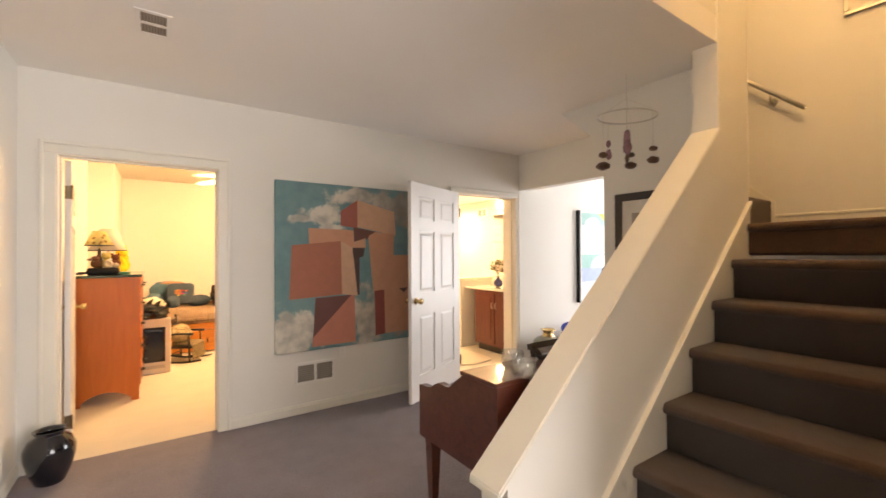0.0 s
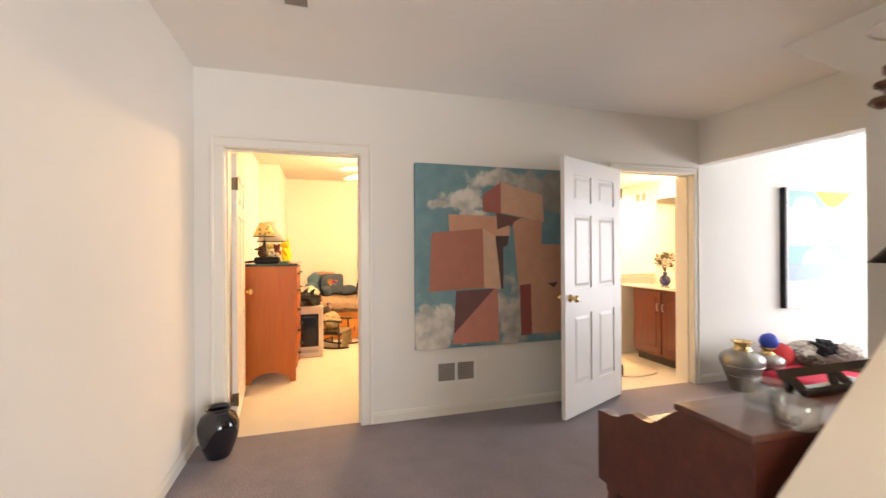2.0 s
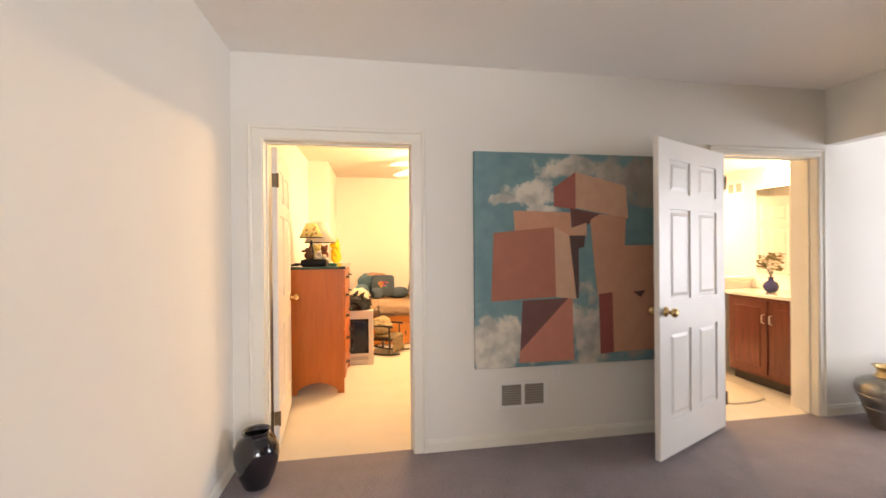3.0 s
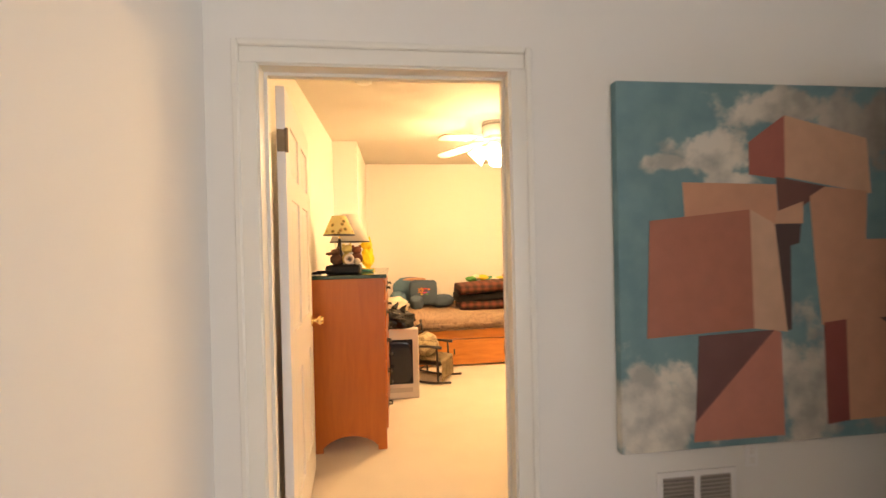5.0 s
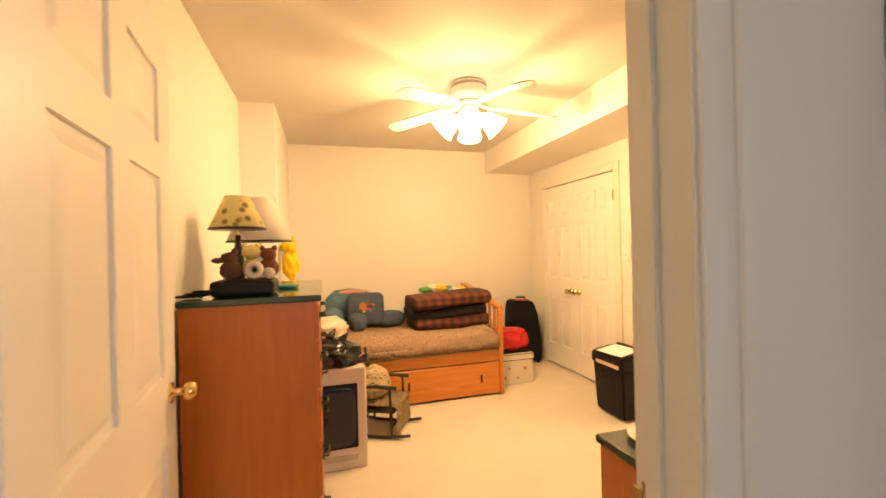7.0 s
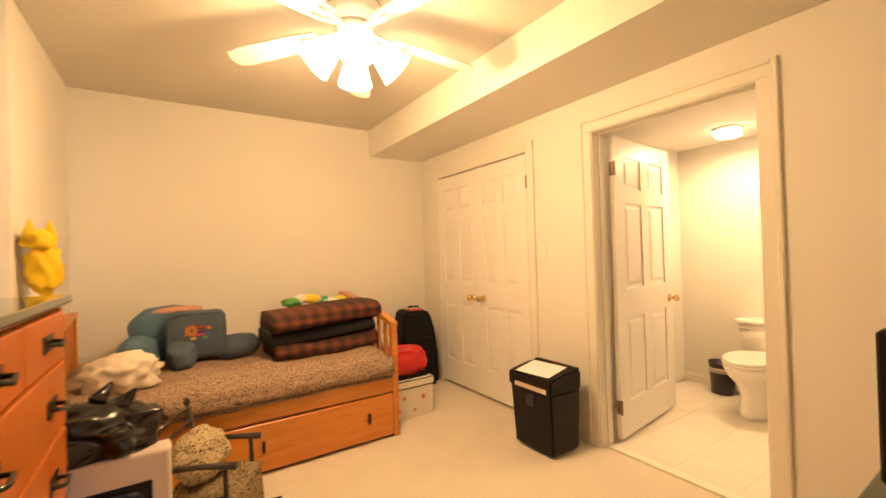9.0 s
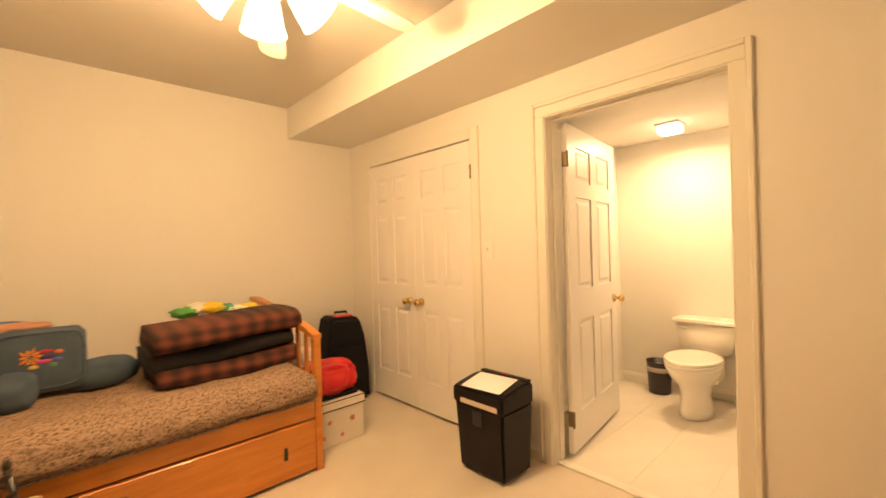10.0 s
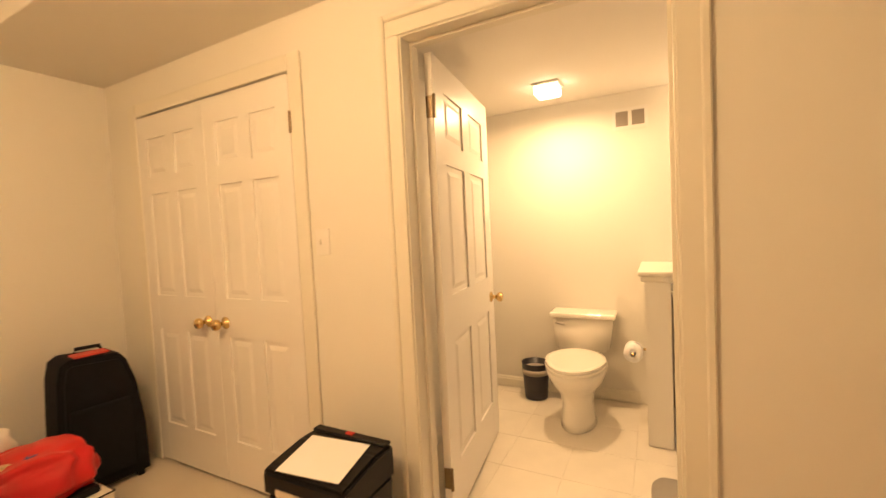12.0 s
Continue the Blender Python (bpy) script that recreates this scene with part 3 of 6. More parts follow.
PX = 1.229   # the canvas's west edge
painting = thing("painting", "large unframed painting of stacked terracotta blocks under a cloudy teal sky", "painting")
part("canvas", B(PX, 2.69, WY - 0.042, WY - 0.002, 0.54, 1.995, 0.004, 2), sky_canvas(), painting)
CW, CH = 2.69 - PX, 1.455   # canvas size


def painted_block(layer, colour, *corners):
    """A flat painted shape on the canvas; corners in metres from its lower left."""
    pts = [(PX + min(u, CW), 0.54 + v) for u, v in corners]
    part("painted_block", flat_poly(pts, WY - 0.0430 - 0.0002 * layer, WY - 0.0415), cmat(colour), painting)


painted_block(0, (0.58, 0.3, 0.185), (0.27, 1.06), (0.68, 1.05), (0.69, 0.88), (0.28, 0.88))
painted_block(1, (0.36, 0.115, 0.085), (0.56, 1.22), (0.72, 1.33), (0.72, 1.07), (0.56, 1.09))
painted_block(2, (0.6, 0.36, 0.235), (0.72, 1.33), (1.1, 1.24), (1.12, 1.01), (0.72, 1.08))
painted_block(3, (0.16, 0.07, 0.055), (0.68, 1.08), (0.91, 1.04), (0.8, 0.96), (0.69, 0.94))
painted_block(4, (0.58, 0.33, 0.21), (0.68, 0.94), (0.8, 0.98), (0.8, 0.89), (0.67, 0.89))
painted_block(5, (0.09, 0.055, 0.05), (0.67, 0.89), (0.79, 0.89), (0.78, 0.81), (0.74, 0.8), (0.74, 0.46), (0.71, 0.45))
painted_block(6, (0.55, 0.29, 0.18), (0.83, 1.0), (0.9, 1.04), (1.1, 1.02), (1.09, 0.82), (1.42, 0.82), (1.42, 0.5), (0.88, 0.47), (0.85, 0.76))
painted_block(7, (0.42, 0.16, 0.1), (0.13, 0.91), (0.56, 0.95), (0.57, 0.47), (0.11, 0.45))
painted_block(8, (0.62, 0.39, 0.26), (0.56, 0.95), (0.67, 0.89), (0.72, 0.45), (0.57, 0.47))
painted_block(9, (0.17, 0.075, 0.065), (0.33, 0.45), (0.66, 0.46), (0.31, 0.11))
painted_block(10, (0.53, 0.21, 0.145), (0.66, 0.46), (0.69, 0.45), (0.7, 0.03), (0.3, 0.03), (0.31, 0.11))
painted_block(11, (0.26, 0.07, 0.055), (0.89, 0.48), (0.99, 0.49), (1.0, 0.07), (0.9, 0.06))
painted_block(12, (0.55, 0.29, 0.18), (0.99, 0.49), (1.42, 0.5), (1.42, 0.08), (1.0, 0.07))
painted_block(13, (0.1, 0.06, 0.05), (1.15, 0.49), (1.25, 0.5), (1.21, 0.45))


def wall_vent(name, w, h, m, label, n=9, mats=(WHITE, STEEL)):
    """A louvred register lying in the local xz plane, facing -y."""
    d = thing(name, label, "vent", m)
    bm = bmesh.new()
    box(bm, 0, w, -0.006, 0, 0, 0.022), box(bm, 0, w, -0.006, 0, h - 0.022, h)
    box(bm, 0, 0.022, -0.006, 0, 0.022, h - 0.022), box(bm, w - 0.022, w, -0.006, 0, 0.022, h - 0.022)
    box(bm, w / 2 - 0.012, w / 2 + 0.012, -0.006, 0, 0.022, h - 0.022)
    part("frame", bm, mats[0], d)
    part("backing", B(0.02, w - 0.02, -0.001, 0, 0.02, h - 0.02), MATS["vent_dark"], d)
    for a, b in ((0.023, w / 2 - 0.013), (w / 2 + 0.013, w - 0.023)):
        for k in range(n):
            z = 0.026 + (h - 0.052) * k / (n - 1)
            bm = B(a, b, -0.005, -0.001, z - 0.0035, z + 0.0035)
            part("slat", bm, mats[1], d)
    return d


mat("vent_dark", (0.24, 0.21, 0.18), 0.7, vary=0.1)
mat("vent_grey", (0.36, 0.32, 0.27), 0.5, vary=0.1)
wall_vent("wall_vent", 0.345, 0.185, pose(1.397, WY - 0.0008, 0.25), "white louvred return-air vent low on the wall", mats=(WHITE, MATS["vent_grey"]))
wall_vent("ceiling_vent", 0.265, 0.155, pose(0.495, 2.955, H - 0.0008, 0, 0, -90) @ pose(0, 0, 0, 90, 0, 0), "louvred air register in the white ceiling", mats=(WHITE, MATS["vent_grey"]))
o = thing("wall_outlet", "white electrical outlet plate on the wall", "outlet")
part("plate", B(1.785, 1.845, WY - 0.006, WY - 0.0005, 0.43, 0.53, 0.002), WHITE, o)
for z in (0.455, 0.495):
    part("socket", B(1.803, 1.827, WY - 0.008, WY - 0.004, z - 0.012, z + 0.012, 0.003), PORC, o)
o = thing("light_switch", "white light switch plate on the wall", "switch")
part("plate", B(EX - 0.006, EX - 0.0005, 6.365, 6.445, 1.215, 1.33, 0.002), WHITE, o)
part("toggle", B(EX - 0.016, EX - 0.005, 6.410, 6.420, 1.262, 1.285, 0.002), PORC, o)


def vase(name, prof, at, material, label, n=32):
    bm = lathe(bmesh.new(), prof, at, n)
    return solid(name, bm, material, label, "vase", smooth=True)


vase("black_vase", [(0.066, 0), (0.074, 0.01), (0.102, 0.08), (0.122, 0.16), (0.122, 0.215), (0.10, 0.265), (0.072, 0.285), (0.068, 0.295), (0.08, 0.312), (0.08, 0.318), (0.064, 0.312), (0.058, 0.28), (0.07, 0.25), (0, 0.24)], (-0.105, 3.665, 0), GLAZE, "glossy black ceramic vase on carpet by the wall")


def urn(at, k, label):
    """Beaten silver urn with a brass collar and lip."""
    d = thing("pewter_vase", label, "vase")
    body = [(0.09, 0), (0.10, 0.02), (0.122, 0.10), (0.158, 0.20), (0.178, 0.26), (0.182, 0.29), (0.172, 0.32), (0.14, 0.35), (0.085, 0.375), (0.06, 0.38), (0, 0.38)]
    neck = [(0.09, 0.368), (0.070, 0.384), (0.062, 0.40), (0.060, 0.42), (0.072, 0.437), (0.086, 0.447), (0.086, 0.455), (0.064, 0.448), (0.052, 0.41), (0, 0.40)]
    part("body", lathe(bmesh.new(), [(r * k, z * k) for r, z in body], at, 36), PEWTER, d, "", True)
    for z in (0.14, 0.235):
        r = 0.136 if z < 0.2 else 0.171
        part("chased_band", lathe(bmesh.new(), [(r * k, (z - 0.008) * k), ((r + 0.006) * k, z * k), ((r + 0.004) * k, (z + 0.008) * k)], at, 36), PEWTER, d, "", True)
    part("neck", lathe(bmesh.new(), [(r * k, z * k) for r, z in neck], at, 32), BRASS, d, "brass neck and lip", True)
    return d


urn((4.29, 3.60, 0), 1.0, "tarnished silver urn vase with brass neck on carpet")
urn((4.70, 3.66, 0), 0.78, "small tarnished silver urn vase on carpet")

# spinet
SPX0, SPX1 = 1.54, 2.93
spinet = thing("spinet", "dark mahogany spinet keyboard on tapered legs by the stairs", "spinet")
cheek = [(1.46, 0.45), (2.05, 0.45), (2.05, 0.705), (2.03, 0.71), (1.98, 0.712), (1.94, 0.722), (1.905, 0.745), (1.875, 0.758), (1.83, 0.755), (1.79, 0.76), (1.755, 0.785), (1.72, 0.815), (1.68, 0.842), (1.46, 0.842)]
part("end_panel", prism(bmesh.new(), cheek, "x", SPX0, SPX0 + 0.035), MAHOG, spinet)
part("end_panel", prism(bmesh.new(), cheek, "x", SPX1 - 0.035, SPX1), MAHOG, spinet)
part("back_panel", B(SPX0 + 0.035, SPX1 - 0.035, 1.462, 1.50, 0.45, 0.842), MAHOG, spinet)
part("bottom_board", B(SPX0 + 0.035, SPX1 - 0.035, 1.50, 2.04, 0.452, 0.50), MAHOG, spinet)
part("fallboard", B(SPX0 + 0.036, SPX1 - 0.036, 1.70, 1.72, 0.66, 0.84), MAHOG, spinet)
part("front_rail", B(SPX0 + 0.036, SPX1 - 0.036, 2.0, 2.035, 0.50, 0.665, 0.004), MAHOG, spinet)
part("lid", B(SPX0 - 0.012, SPX1 + 0.012, 1.455, 1.69, 0.842, 0.862, 0.005, 2), MAHOG, spinet)
bm = B(SPX0 + 0.12, SPX1 - 0.12, 1.74, 1.985, 0.50, 0.668)
part("key_bed", bm, DARKW, spinet)
ivory = mat("ivory_key", (0.75, 0.70, 0.58), 0.3, vary=0.04)
nk = 36
kw = (SPX1 - SPX0 - 0.26) / nk
for k in range(nk):
    x = SPX0 + 0.13 + kw * k
    part("key", B(x + 0.0006, x + kw - 0.0006, 1.80, 1.99, 0.669, 0.684, 0.001), ivory, spinet)
part("key_block", B(SPX0 + 0.036, SPX0 + 0.125, 1.72, 1.99, 0.5, 0.695, 0.004), MAHOG, spinet)
part("key_block", B(SPX1 - 0.125, SPX1 - 0.036, 1.72, 1.99, 0.5, 0.695, 0.004), MAHOG, spinet)
for x in (SPX0 + 0.05, SPX1 - 0.05):
    for y in (1.52, 2.0):
        bm = bmesh.new()
        prism(bm, [(-0.03, 0.451), (0.03, 0.451), (0.03, 0.41), (0.024, 0.405), (0.027, 0.38), (0.013, 0.0), (-0.013, 0.0), (-0.027, 0.38), (-0.024, 0.405), (-0.03, 0.41)], "y", -0.028, 0.028)
        for v in bm.verts:
            k = 1 if v.co.z > 0.39 else 0.45 + 0.55 * v.co.z / 0.39
            v.co.y *= k
            v.co += Vector((x, y, 0))
        part("leg", bm, MAHOG, spinet)


def thin_glass():
    """Thin blown glass: mostly clear, with a steady weak gloss."""
    m = bpy.data.materials.new("thin_glass")
    m.use_nodes = True
    nt = m.node_tree
    nt.nodes.remove(nt.nodes["Principled BSDF"])
    tr = nt.nodes.new("ShaderNodeBsdfTransparent")
    tr.inputs[0].default_value = (0.93, 0.95, 0.95, 1)
    gl = nt.nodes.new("ShaderNodeBsdfGlossy")
    gl.inputs["Roughness"].default_value = 0.04
    mx = nt.nodes.new("ShaderNodeMixShader")
    mx.inputs[0].default_value = 0.2
    nt.links.new(tr.outputs[0], mx.inputs[1])
    nt.links.new(gl.outputs[0], mx.inputs[2])
    nt.links.new(mx.outputs[0], nt.nodes["Material Output"].inputs[0])
    return m


THIN = thin_glass()


def glass_bowl(at, r, h):
    bm = lathe(bmesh.new(), [(r * 0.86, 0), (r * 0.90, 0.006), (r * 0.95, h * 0.5), (r, h - 0.002), (r * 0.985, h), (r * 0.96, h - 0.002), (r * 0.91, h * 0.5), (r * 0.85, 0.012), (0, 0.010)], at, 28)
    return solid("glass_bowl", bm, THIN, "clear straight-sided glass bowl on the spinet lid", "bowl", "glass bowls", smooth=True)


glass_bowl((1.75, 1.59, 0.8622), 0.052, 0.075)
glass_bowl((1.70, 1.475, 0.8622), 0.055, 0.065)
# folding music rest on the spinet
f = thing("music_rest", "black wooden music rest standing on the spinet lid", "music rest")
part("top_rail", prism(bmesh.new(), [(1.655, 0.905), (1.685, 0.893), (1.695, 0.92), (1.665, 0.932)], "x", 1.95, 2.42), DARKW, f)
part("bottom_rail", B(1.95, 2.42, 1.60, 1.625, 0.8625, 0.880, 0.003), DARKW, f)
for x in (1.955, 2.165, 2.385):
    part("leg", prism(bmesh.new(), [(1.605, 0.8625), (1.625, 0.8625), (1.678, 0.905), (1.66, 0.91)], "x", x, x + 0.03), DARKW, f)
    part("strut", prism(bmesh.new(), [(1.655, 0.8625), (1.675, 0.8625), (1.684, 0.90), (1.668, 0.905)], "x", x + 0.004, x + 0.022), DARKW, f)
# floor lamp with a flared black shade between the spinet and the wall
bl_ = thing("floor_lamp", "slim dark floor lamp with a small flared black shade", "lamp")
part("base", lathe(bmesh.new(), [(0.095, 0.0), (0.098, 0.01), (0.06, 0.022), (0.014, 0.03), (0, 0.03)], (3.155, 1.953, 0), 28), DARKW, bl_, "", True)
part("pole", lathe(bmesh.new(), [(0.011, 0.028), (0.009, 0.7), (0.009, 1.33), (0, 1.335)], (3.155, 1.953, 0), 16), DARKW, bl_, "", True)
part("shade", lathe(bmesh.new(), [(0.12, 1.245), (0.04, 1.34), (0.036, 1.34), (0.115, 1.245), (0.12, 1.245)], (3.155, 1.953, 0), 40), BLACKP, bl_, "flared black lamp shade", True)

# abstract canvas in the east room
pc = thing("abstract_painting", "tall abstract canvas with teal, yellow and blue bands, black edge", "painting")
ax0, ax1, az0, az1 = 5.19, 6.24, 0.69, 1.95
part("canvas", B(ax0 + 0.004, ax1, WY - 0.05, WY - 0.002, az0, az1), cmat((0.80, 0.78, 0.74)), pc)
part("edge", B(ax0 - 0.022, ax0 + 0.003, WY - 0.055, WY - 0.002, az0 - 0.004, az1 + 0.004), BLACKP, pc)
w, h = ax1 - ax0, az1 - az0
BANDS = [((0.36, 0.58, 0.55), [(0.03, 0.98), (0.98, 0.98), (0.98, 0.84), (0.03, 0.84)]),
         ((0.78, 0.66, 0.12), [(0.40, 0.98), (0.96, 0.98), (0.82, 0.90), (0.72, 0.85), (0.58, 0.86)]),
         ((0.35, 0.60, 0.56), [(0.03, 0.52), (0.98, 0.52), (0.98, 0.24), (0.03, 0.24)]),
         ((0.42, 0.52, 0.72), [(0.03, 0.37), (0.80, 0.37), (0.86, 0.24), (0.03, 0.22)])]
for i, (col, pts) in enumerate(BANDS):
    part("painted_band", flat_poly([(ax0 + u * w, az0 + v * h) for u, v in pts], WY - 0.0512 - 0.0003 * i, WY - 0.0495), cmat(col), pc)
for i, (cx, cz, r) in enumerate(((0.27, 0.84, 0.17), (0.48, 0.37, 0.26))):
    arc = [(ax0 + (cx + r * math.cos(a)) * w, az0 + (cz + 0.55 * r * math.sin(a)) * h) for a in [math.pi * k / 14 for k in range(15)]]
    part("painted_arch", flat_poly(arc, WY - 0.0522 - 0.0003 * i, WY - 0.0495), cmat((0.82, 0.80, 0.76)), pc)

# cushion, doll and basket of clutter by the east-room wall
solid("floor_cushion", blob(bmesh.new(), (4.98, 3.45, 0.09), (0.50, 0.26, 0.10), 0.10, 2.2, 3.0, 4, 0.0, 0.75), REDC, "crimson floor cushion lying on grey carpet", "cushion", smooth=True)
bm = blob(bmesh.new(), (4.86, 3.66, 0.25), (0.15, 0.10, 0.13), 0.1, 2, 1.0, 3, None, 0.9)
solid("rag_doll", bm, cmat((0.55, 0.03, 0.03), 0.85), "red cloth doll lying on a cushion", "doll", smooth=True)
# the doll's blue hat, simplified to a ball
bm = blob(bmesh.new(), (4.76, 3.69, 0.40), (0.085, 0.08, 0.08), 0.06, 2, 5.0, 3)
solid("ball", bm, cmat((0.02, 0.05, 0.42), 0.4), "round blue hat on a red cloth doll", "ball", smooth=True)
solid("crumpled_cloth", blob(bmesh.new(), (5.20, 3.66, 0.24), (0.22, 0.14, 0.14), 0.35, 3.5, 2.0, 4, 0.05), cmat((0.5, 0.42, 0.33), 0.9), "large crumpled beige cloth in a basket", "cloth", smooth=True)
for p_, r_, c_, lb_ in (((5.06, 3.60, 0.30), (0.11, 0.08, 0.07), (0.62, 0.57, 0.50), "crumpled white cloth on a red cushion"),
                        ((5.26, 3.52, 0.34), (0.10, 0.09, 0.07), (0.03, 0.03, 0.035), "crumpled black cloth on a heap"),
                        ((5.02, 3.46, 0.21), (0.09, 0.08, 0.06), (0.10, 0.07, 0.05), "crumpled brown cloth on a red cushion"),
                        ((5.40, 3.40, 0.33), (0.09, 0.08, 0.06), (0.70, 0.66, 0.60), "crumpled white cloth in a basket")):
    solid("small_cloth", blob(bmesh.new(), p_, r_, 0.7, 3.2, p_[0] * 7, 4), cmat(c_, 0.9), lb_, "cloth", smooth=True)
bk = thing("wicker_basket", "brown wicker basket beside a red cushion", "basket")
for k in range(6):
    part("weave_ring", lathe(bmesh.new(), [(0.25 + 0.012 * k, 0.02 + 0.03 * k), (0.262 + 0.012 * k, 0.035 + 0.03 * k), (0.25 + 0.012 * k, 0.05 + 0.03 * k), (0.238 + 0.012 * k, 0.035 + 0.03 * k), (0.25 + 0.012 * k, 0.02 + 0.03 * k)], (5.45, 3.52, 0), 30), MATS["dry_twig"], bk, smooth=True)
part("base", lathe(bmesh.new(), [(0.25, 0.0), (0.25, 0.03), (0, 0.03)], (5.45, 3.52, 0), 30), MATS["dry_twig"], bk)
solid("crumpled_cloth", blob(bmesh.new(), (5.45, 3.52, 0.22), (0.22, 0.2, 0.12), 0.4, 4, 7.0, 4, 0.06), cmat((0.42, 0.36, 0.30), 0.9), "crumpled grey and beige cloth in a basket", "cloth", smooth=True)

rl = thing("recessed_light", "lit round recessed light in the white ceiling", "ceiling light")
part("trim_ring", lathe(bmesh.new(), [(0.075, 2.4395), (0.10, 2.4395), (0.10, 2.434), (0.078, 2.432), (0.075, 2.4395)], (5.68, 3.52, 0), 32), WHITE, rl, "", True)
part("lens", lathe(bmesh.new(), [(0.0, 2.436), (0.076, 2.436), (0.076, 2.4392), (0, 2.4392)], (5.68, 3.52, 0), 32), FROST, rl)

# mobile of shells
mob = thing("shell_mobile", "wind-chime mobile of brown shells hanging from a metal ring", "mobile")
mx, my, mz, mr = 3.02, 1.80, 2.285, 0.185
ring = [(mx + mr * math.cos(a), my + mr * math.sin(a), mz + 0.012 * math.sin(a)) for a in [2 * math.pi * k / 32 for k in range(33)]]
part("ring", tube(bmesh.new(), ring, 0.005), STEEL, mob, "", True)
shell = mat("brown_shell", (0.10, 0.045, 0.022), 0.3, vary=0.4, scale=20, coat=0.4)
agate = mat("pink_agate", (0.30, 0.16, 0.19), 0.25, vary=0.3, scale=18, coat=0.4)
for k, a in enumerate((0.4, 1.4, 2.5, 3.7, 5.1)):
    x, y = mx + mr * 0.85 * math.cos(a), my + mr * 0.85 * math.sin(a)
    L = (0.30, 0.22, 0.33, 0.24, 0.31)[k]
    part("string", tube(bmesh.new(), [(x, y, mz), (x, y, mz - L)], 0.0012, 5), STEEL, mob)
    for j in range(2):
        r = (0.045, 0.024, 0.05, 0.03, 0.042)[k] * (1 - 0.3 * j)
        part("shell", blob(bmesh.new(), (x, y, mz - L + 0.075 * j), (r, r * 0.8, r * (0.55 if k in (0, 2, 4) else 1.5)), 0.25, 2.5, k + j, 3), agate if k in (1, 3) else shell, mob, "", True)
part("string", tube(bmesh.new(), [(mx, my, mz), (mx, my, H)], 0.0012, 5), STEEL, mob)
for a in (0.4, 2.5, 4.6):
    part("string", tube(bmesh.new(), [(mx + mr * math.cos(a), my + mr * math.sin(a), mz), (mx, my, mz + 0.12)], 0.001, 5), STEEL, mob)
part("pendant", blob(bmesh.new(), (mx, my, mz - 0.16), (0.026, 0.02, 0.075), 0.2, 2, 9, 3), agate, mob, "", True)
part("string", tube(bmesh.new(), [(mx, my, mz), (mx, my, mz - 0.26)], 0.0012, 5), STEEL, mob)
part("pendant", blob(bmesh.new(), (mx, my, mz - 0.28), (0.015, 0.012, 0.035), 0.2, 2, 4, 3), shell, mob, "", True)


def framed(name, m, w, h, fw, frame_mat, label, inner=(0.7, 0.66, 0.58), art=(0.35, 0.30, 0.24)):
    """A framed picture in the local xz plane, facing -y."""
    d = thing(name, label, "picture", m)
    for a in ((0, w, 0, fw), (0, w, h - fw, h)):
        part("frame_rail", B(a[0], a[1], -0.025, -0.001, a[2], a[3], 0.004), frame_mat, d)
    for a in ((0, fw), (w - fw, w)):
        part("frame_stile", B(a[0], a[1], -0.0252, -0.001, fw, h - fw, 0.004), frame_mat, d)
    part("mat_board", B(fw, w - fw, -0.012, -0.002, fw, h - fw), cmat(inner), d)
    q = fw + 0.28 * (w - 2 * fw)
    part("print", B(q * 0.8, w - q * 0.8, -0.0135, -0.011, q * 0.9, h - q * 0.9), cmat(art, 0.6, 0.35, 9), d)
    return d


framed("framed_print", pose(3.2995, 2.06, 1.20, 0, 0, -90), 0.5, 0.61, 0.055, DARKW, "black-framed print with a white mat on the wall")
framed("framed_print", pose(4.3995, 0.997, 3.015, 0, 0, -90), 0.6, 0.5, 0.03, STEEL, "silver-framed print hanging above the stair landing")
hr = thing("handrail", "slim wall-mounted metal handrail above the landing", "handrail")
part("rail", tube(bmesh.new(), [(4.33, 1.20, 2.425), (4.33, 2.2, 3.31)], 0.016, 10), STEEL, hr, "", True)
for y in (1.41, 2.0):
    z = 2.425 + (y - 1.20) * 0.885
    part("bracket", tube(bmesh.new(), [(4.33, y, z - 0.01), (4.335, y, z - 0.06), (4.375, y, z - 0.07), (4.398, y, z - 0.07)], 0.008), STEEL, hr, "", True)
    part("rosette", lathe(bmesh.new(), [(0.03, 0), (0.03, -0.006), (0, -0.006)], (4.3993, y, z - 0.07), 16, "x"), STEEL, hr)

# ---- bathroom ----
BF = bpy.data.objects["floor_bathroom"]
tile_mesh = bpy.data.meshes.new("tile")
tb = B(0.001, 0.329, 0.001, 0.329, -0.008, -0.004, 0.001)
tb.to_mesh(tile_mesh)
tb.free()
tile_mesh.materials.append(TILE)
for i in range(6):
    for j in range(8):
        t = new("tile", tile_mesh)
        t.parent = BF
        t.location = (EX + 0.061 + 0.33 * i - 0.2 * (i < 0), WY + 0.061 + 0.33 * j, 0)
struct("threshold", B(EX + 0.03, EX + 0.09, BB[0] + 0.001, BB[1] - 0.001, 0.0, 0.012, 0.005), TRIM, "cream marble threshold", "threshold")

toilet = thing("toilet", "white two-piece porcelain toilet with closed lid on tiled floor", "toilet")
TYC = 5.595
sec = [(0.0, 0.115, 0.20, 4.25), (0.04, 0.105, 0.185, 4.24), (0.16, 0.095, 0.165, 4.23), (0.24, 0.12, 0.19, 4.22), (0.30, 0.165, 0.235, 4.20), (0.36, 0.185, 0.265, 4.19), (0.385, 0.188, 0.27, 4.19), (0.392, 0.18, 0.262, 4.19)]


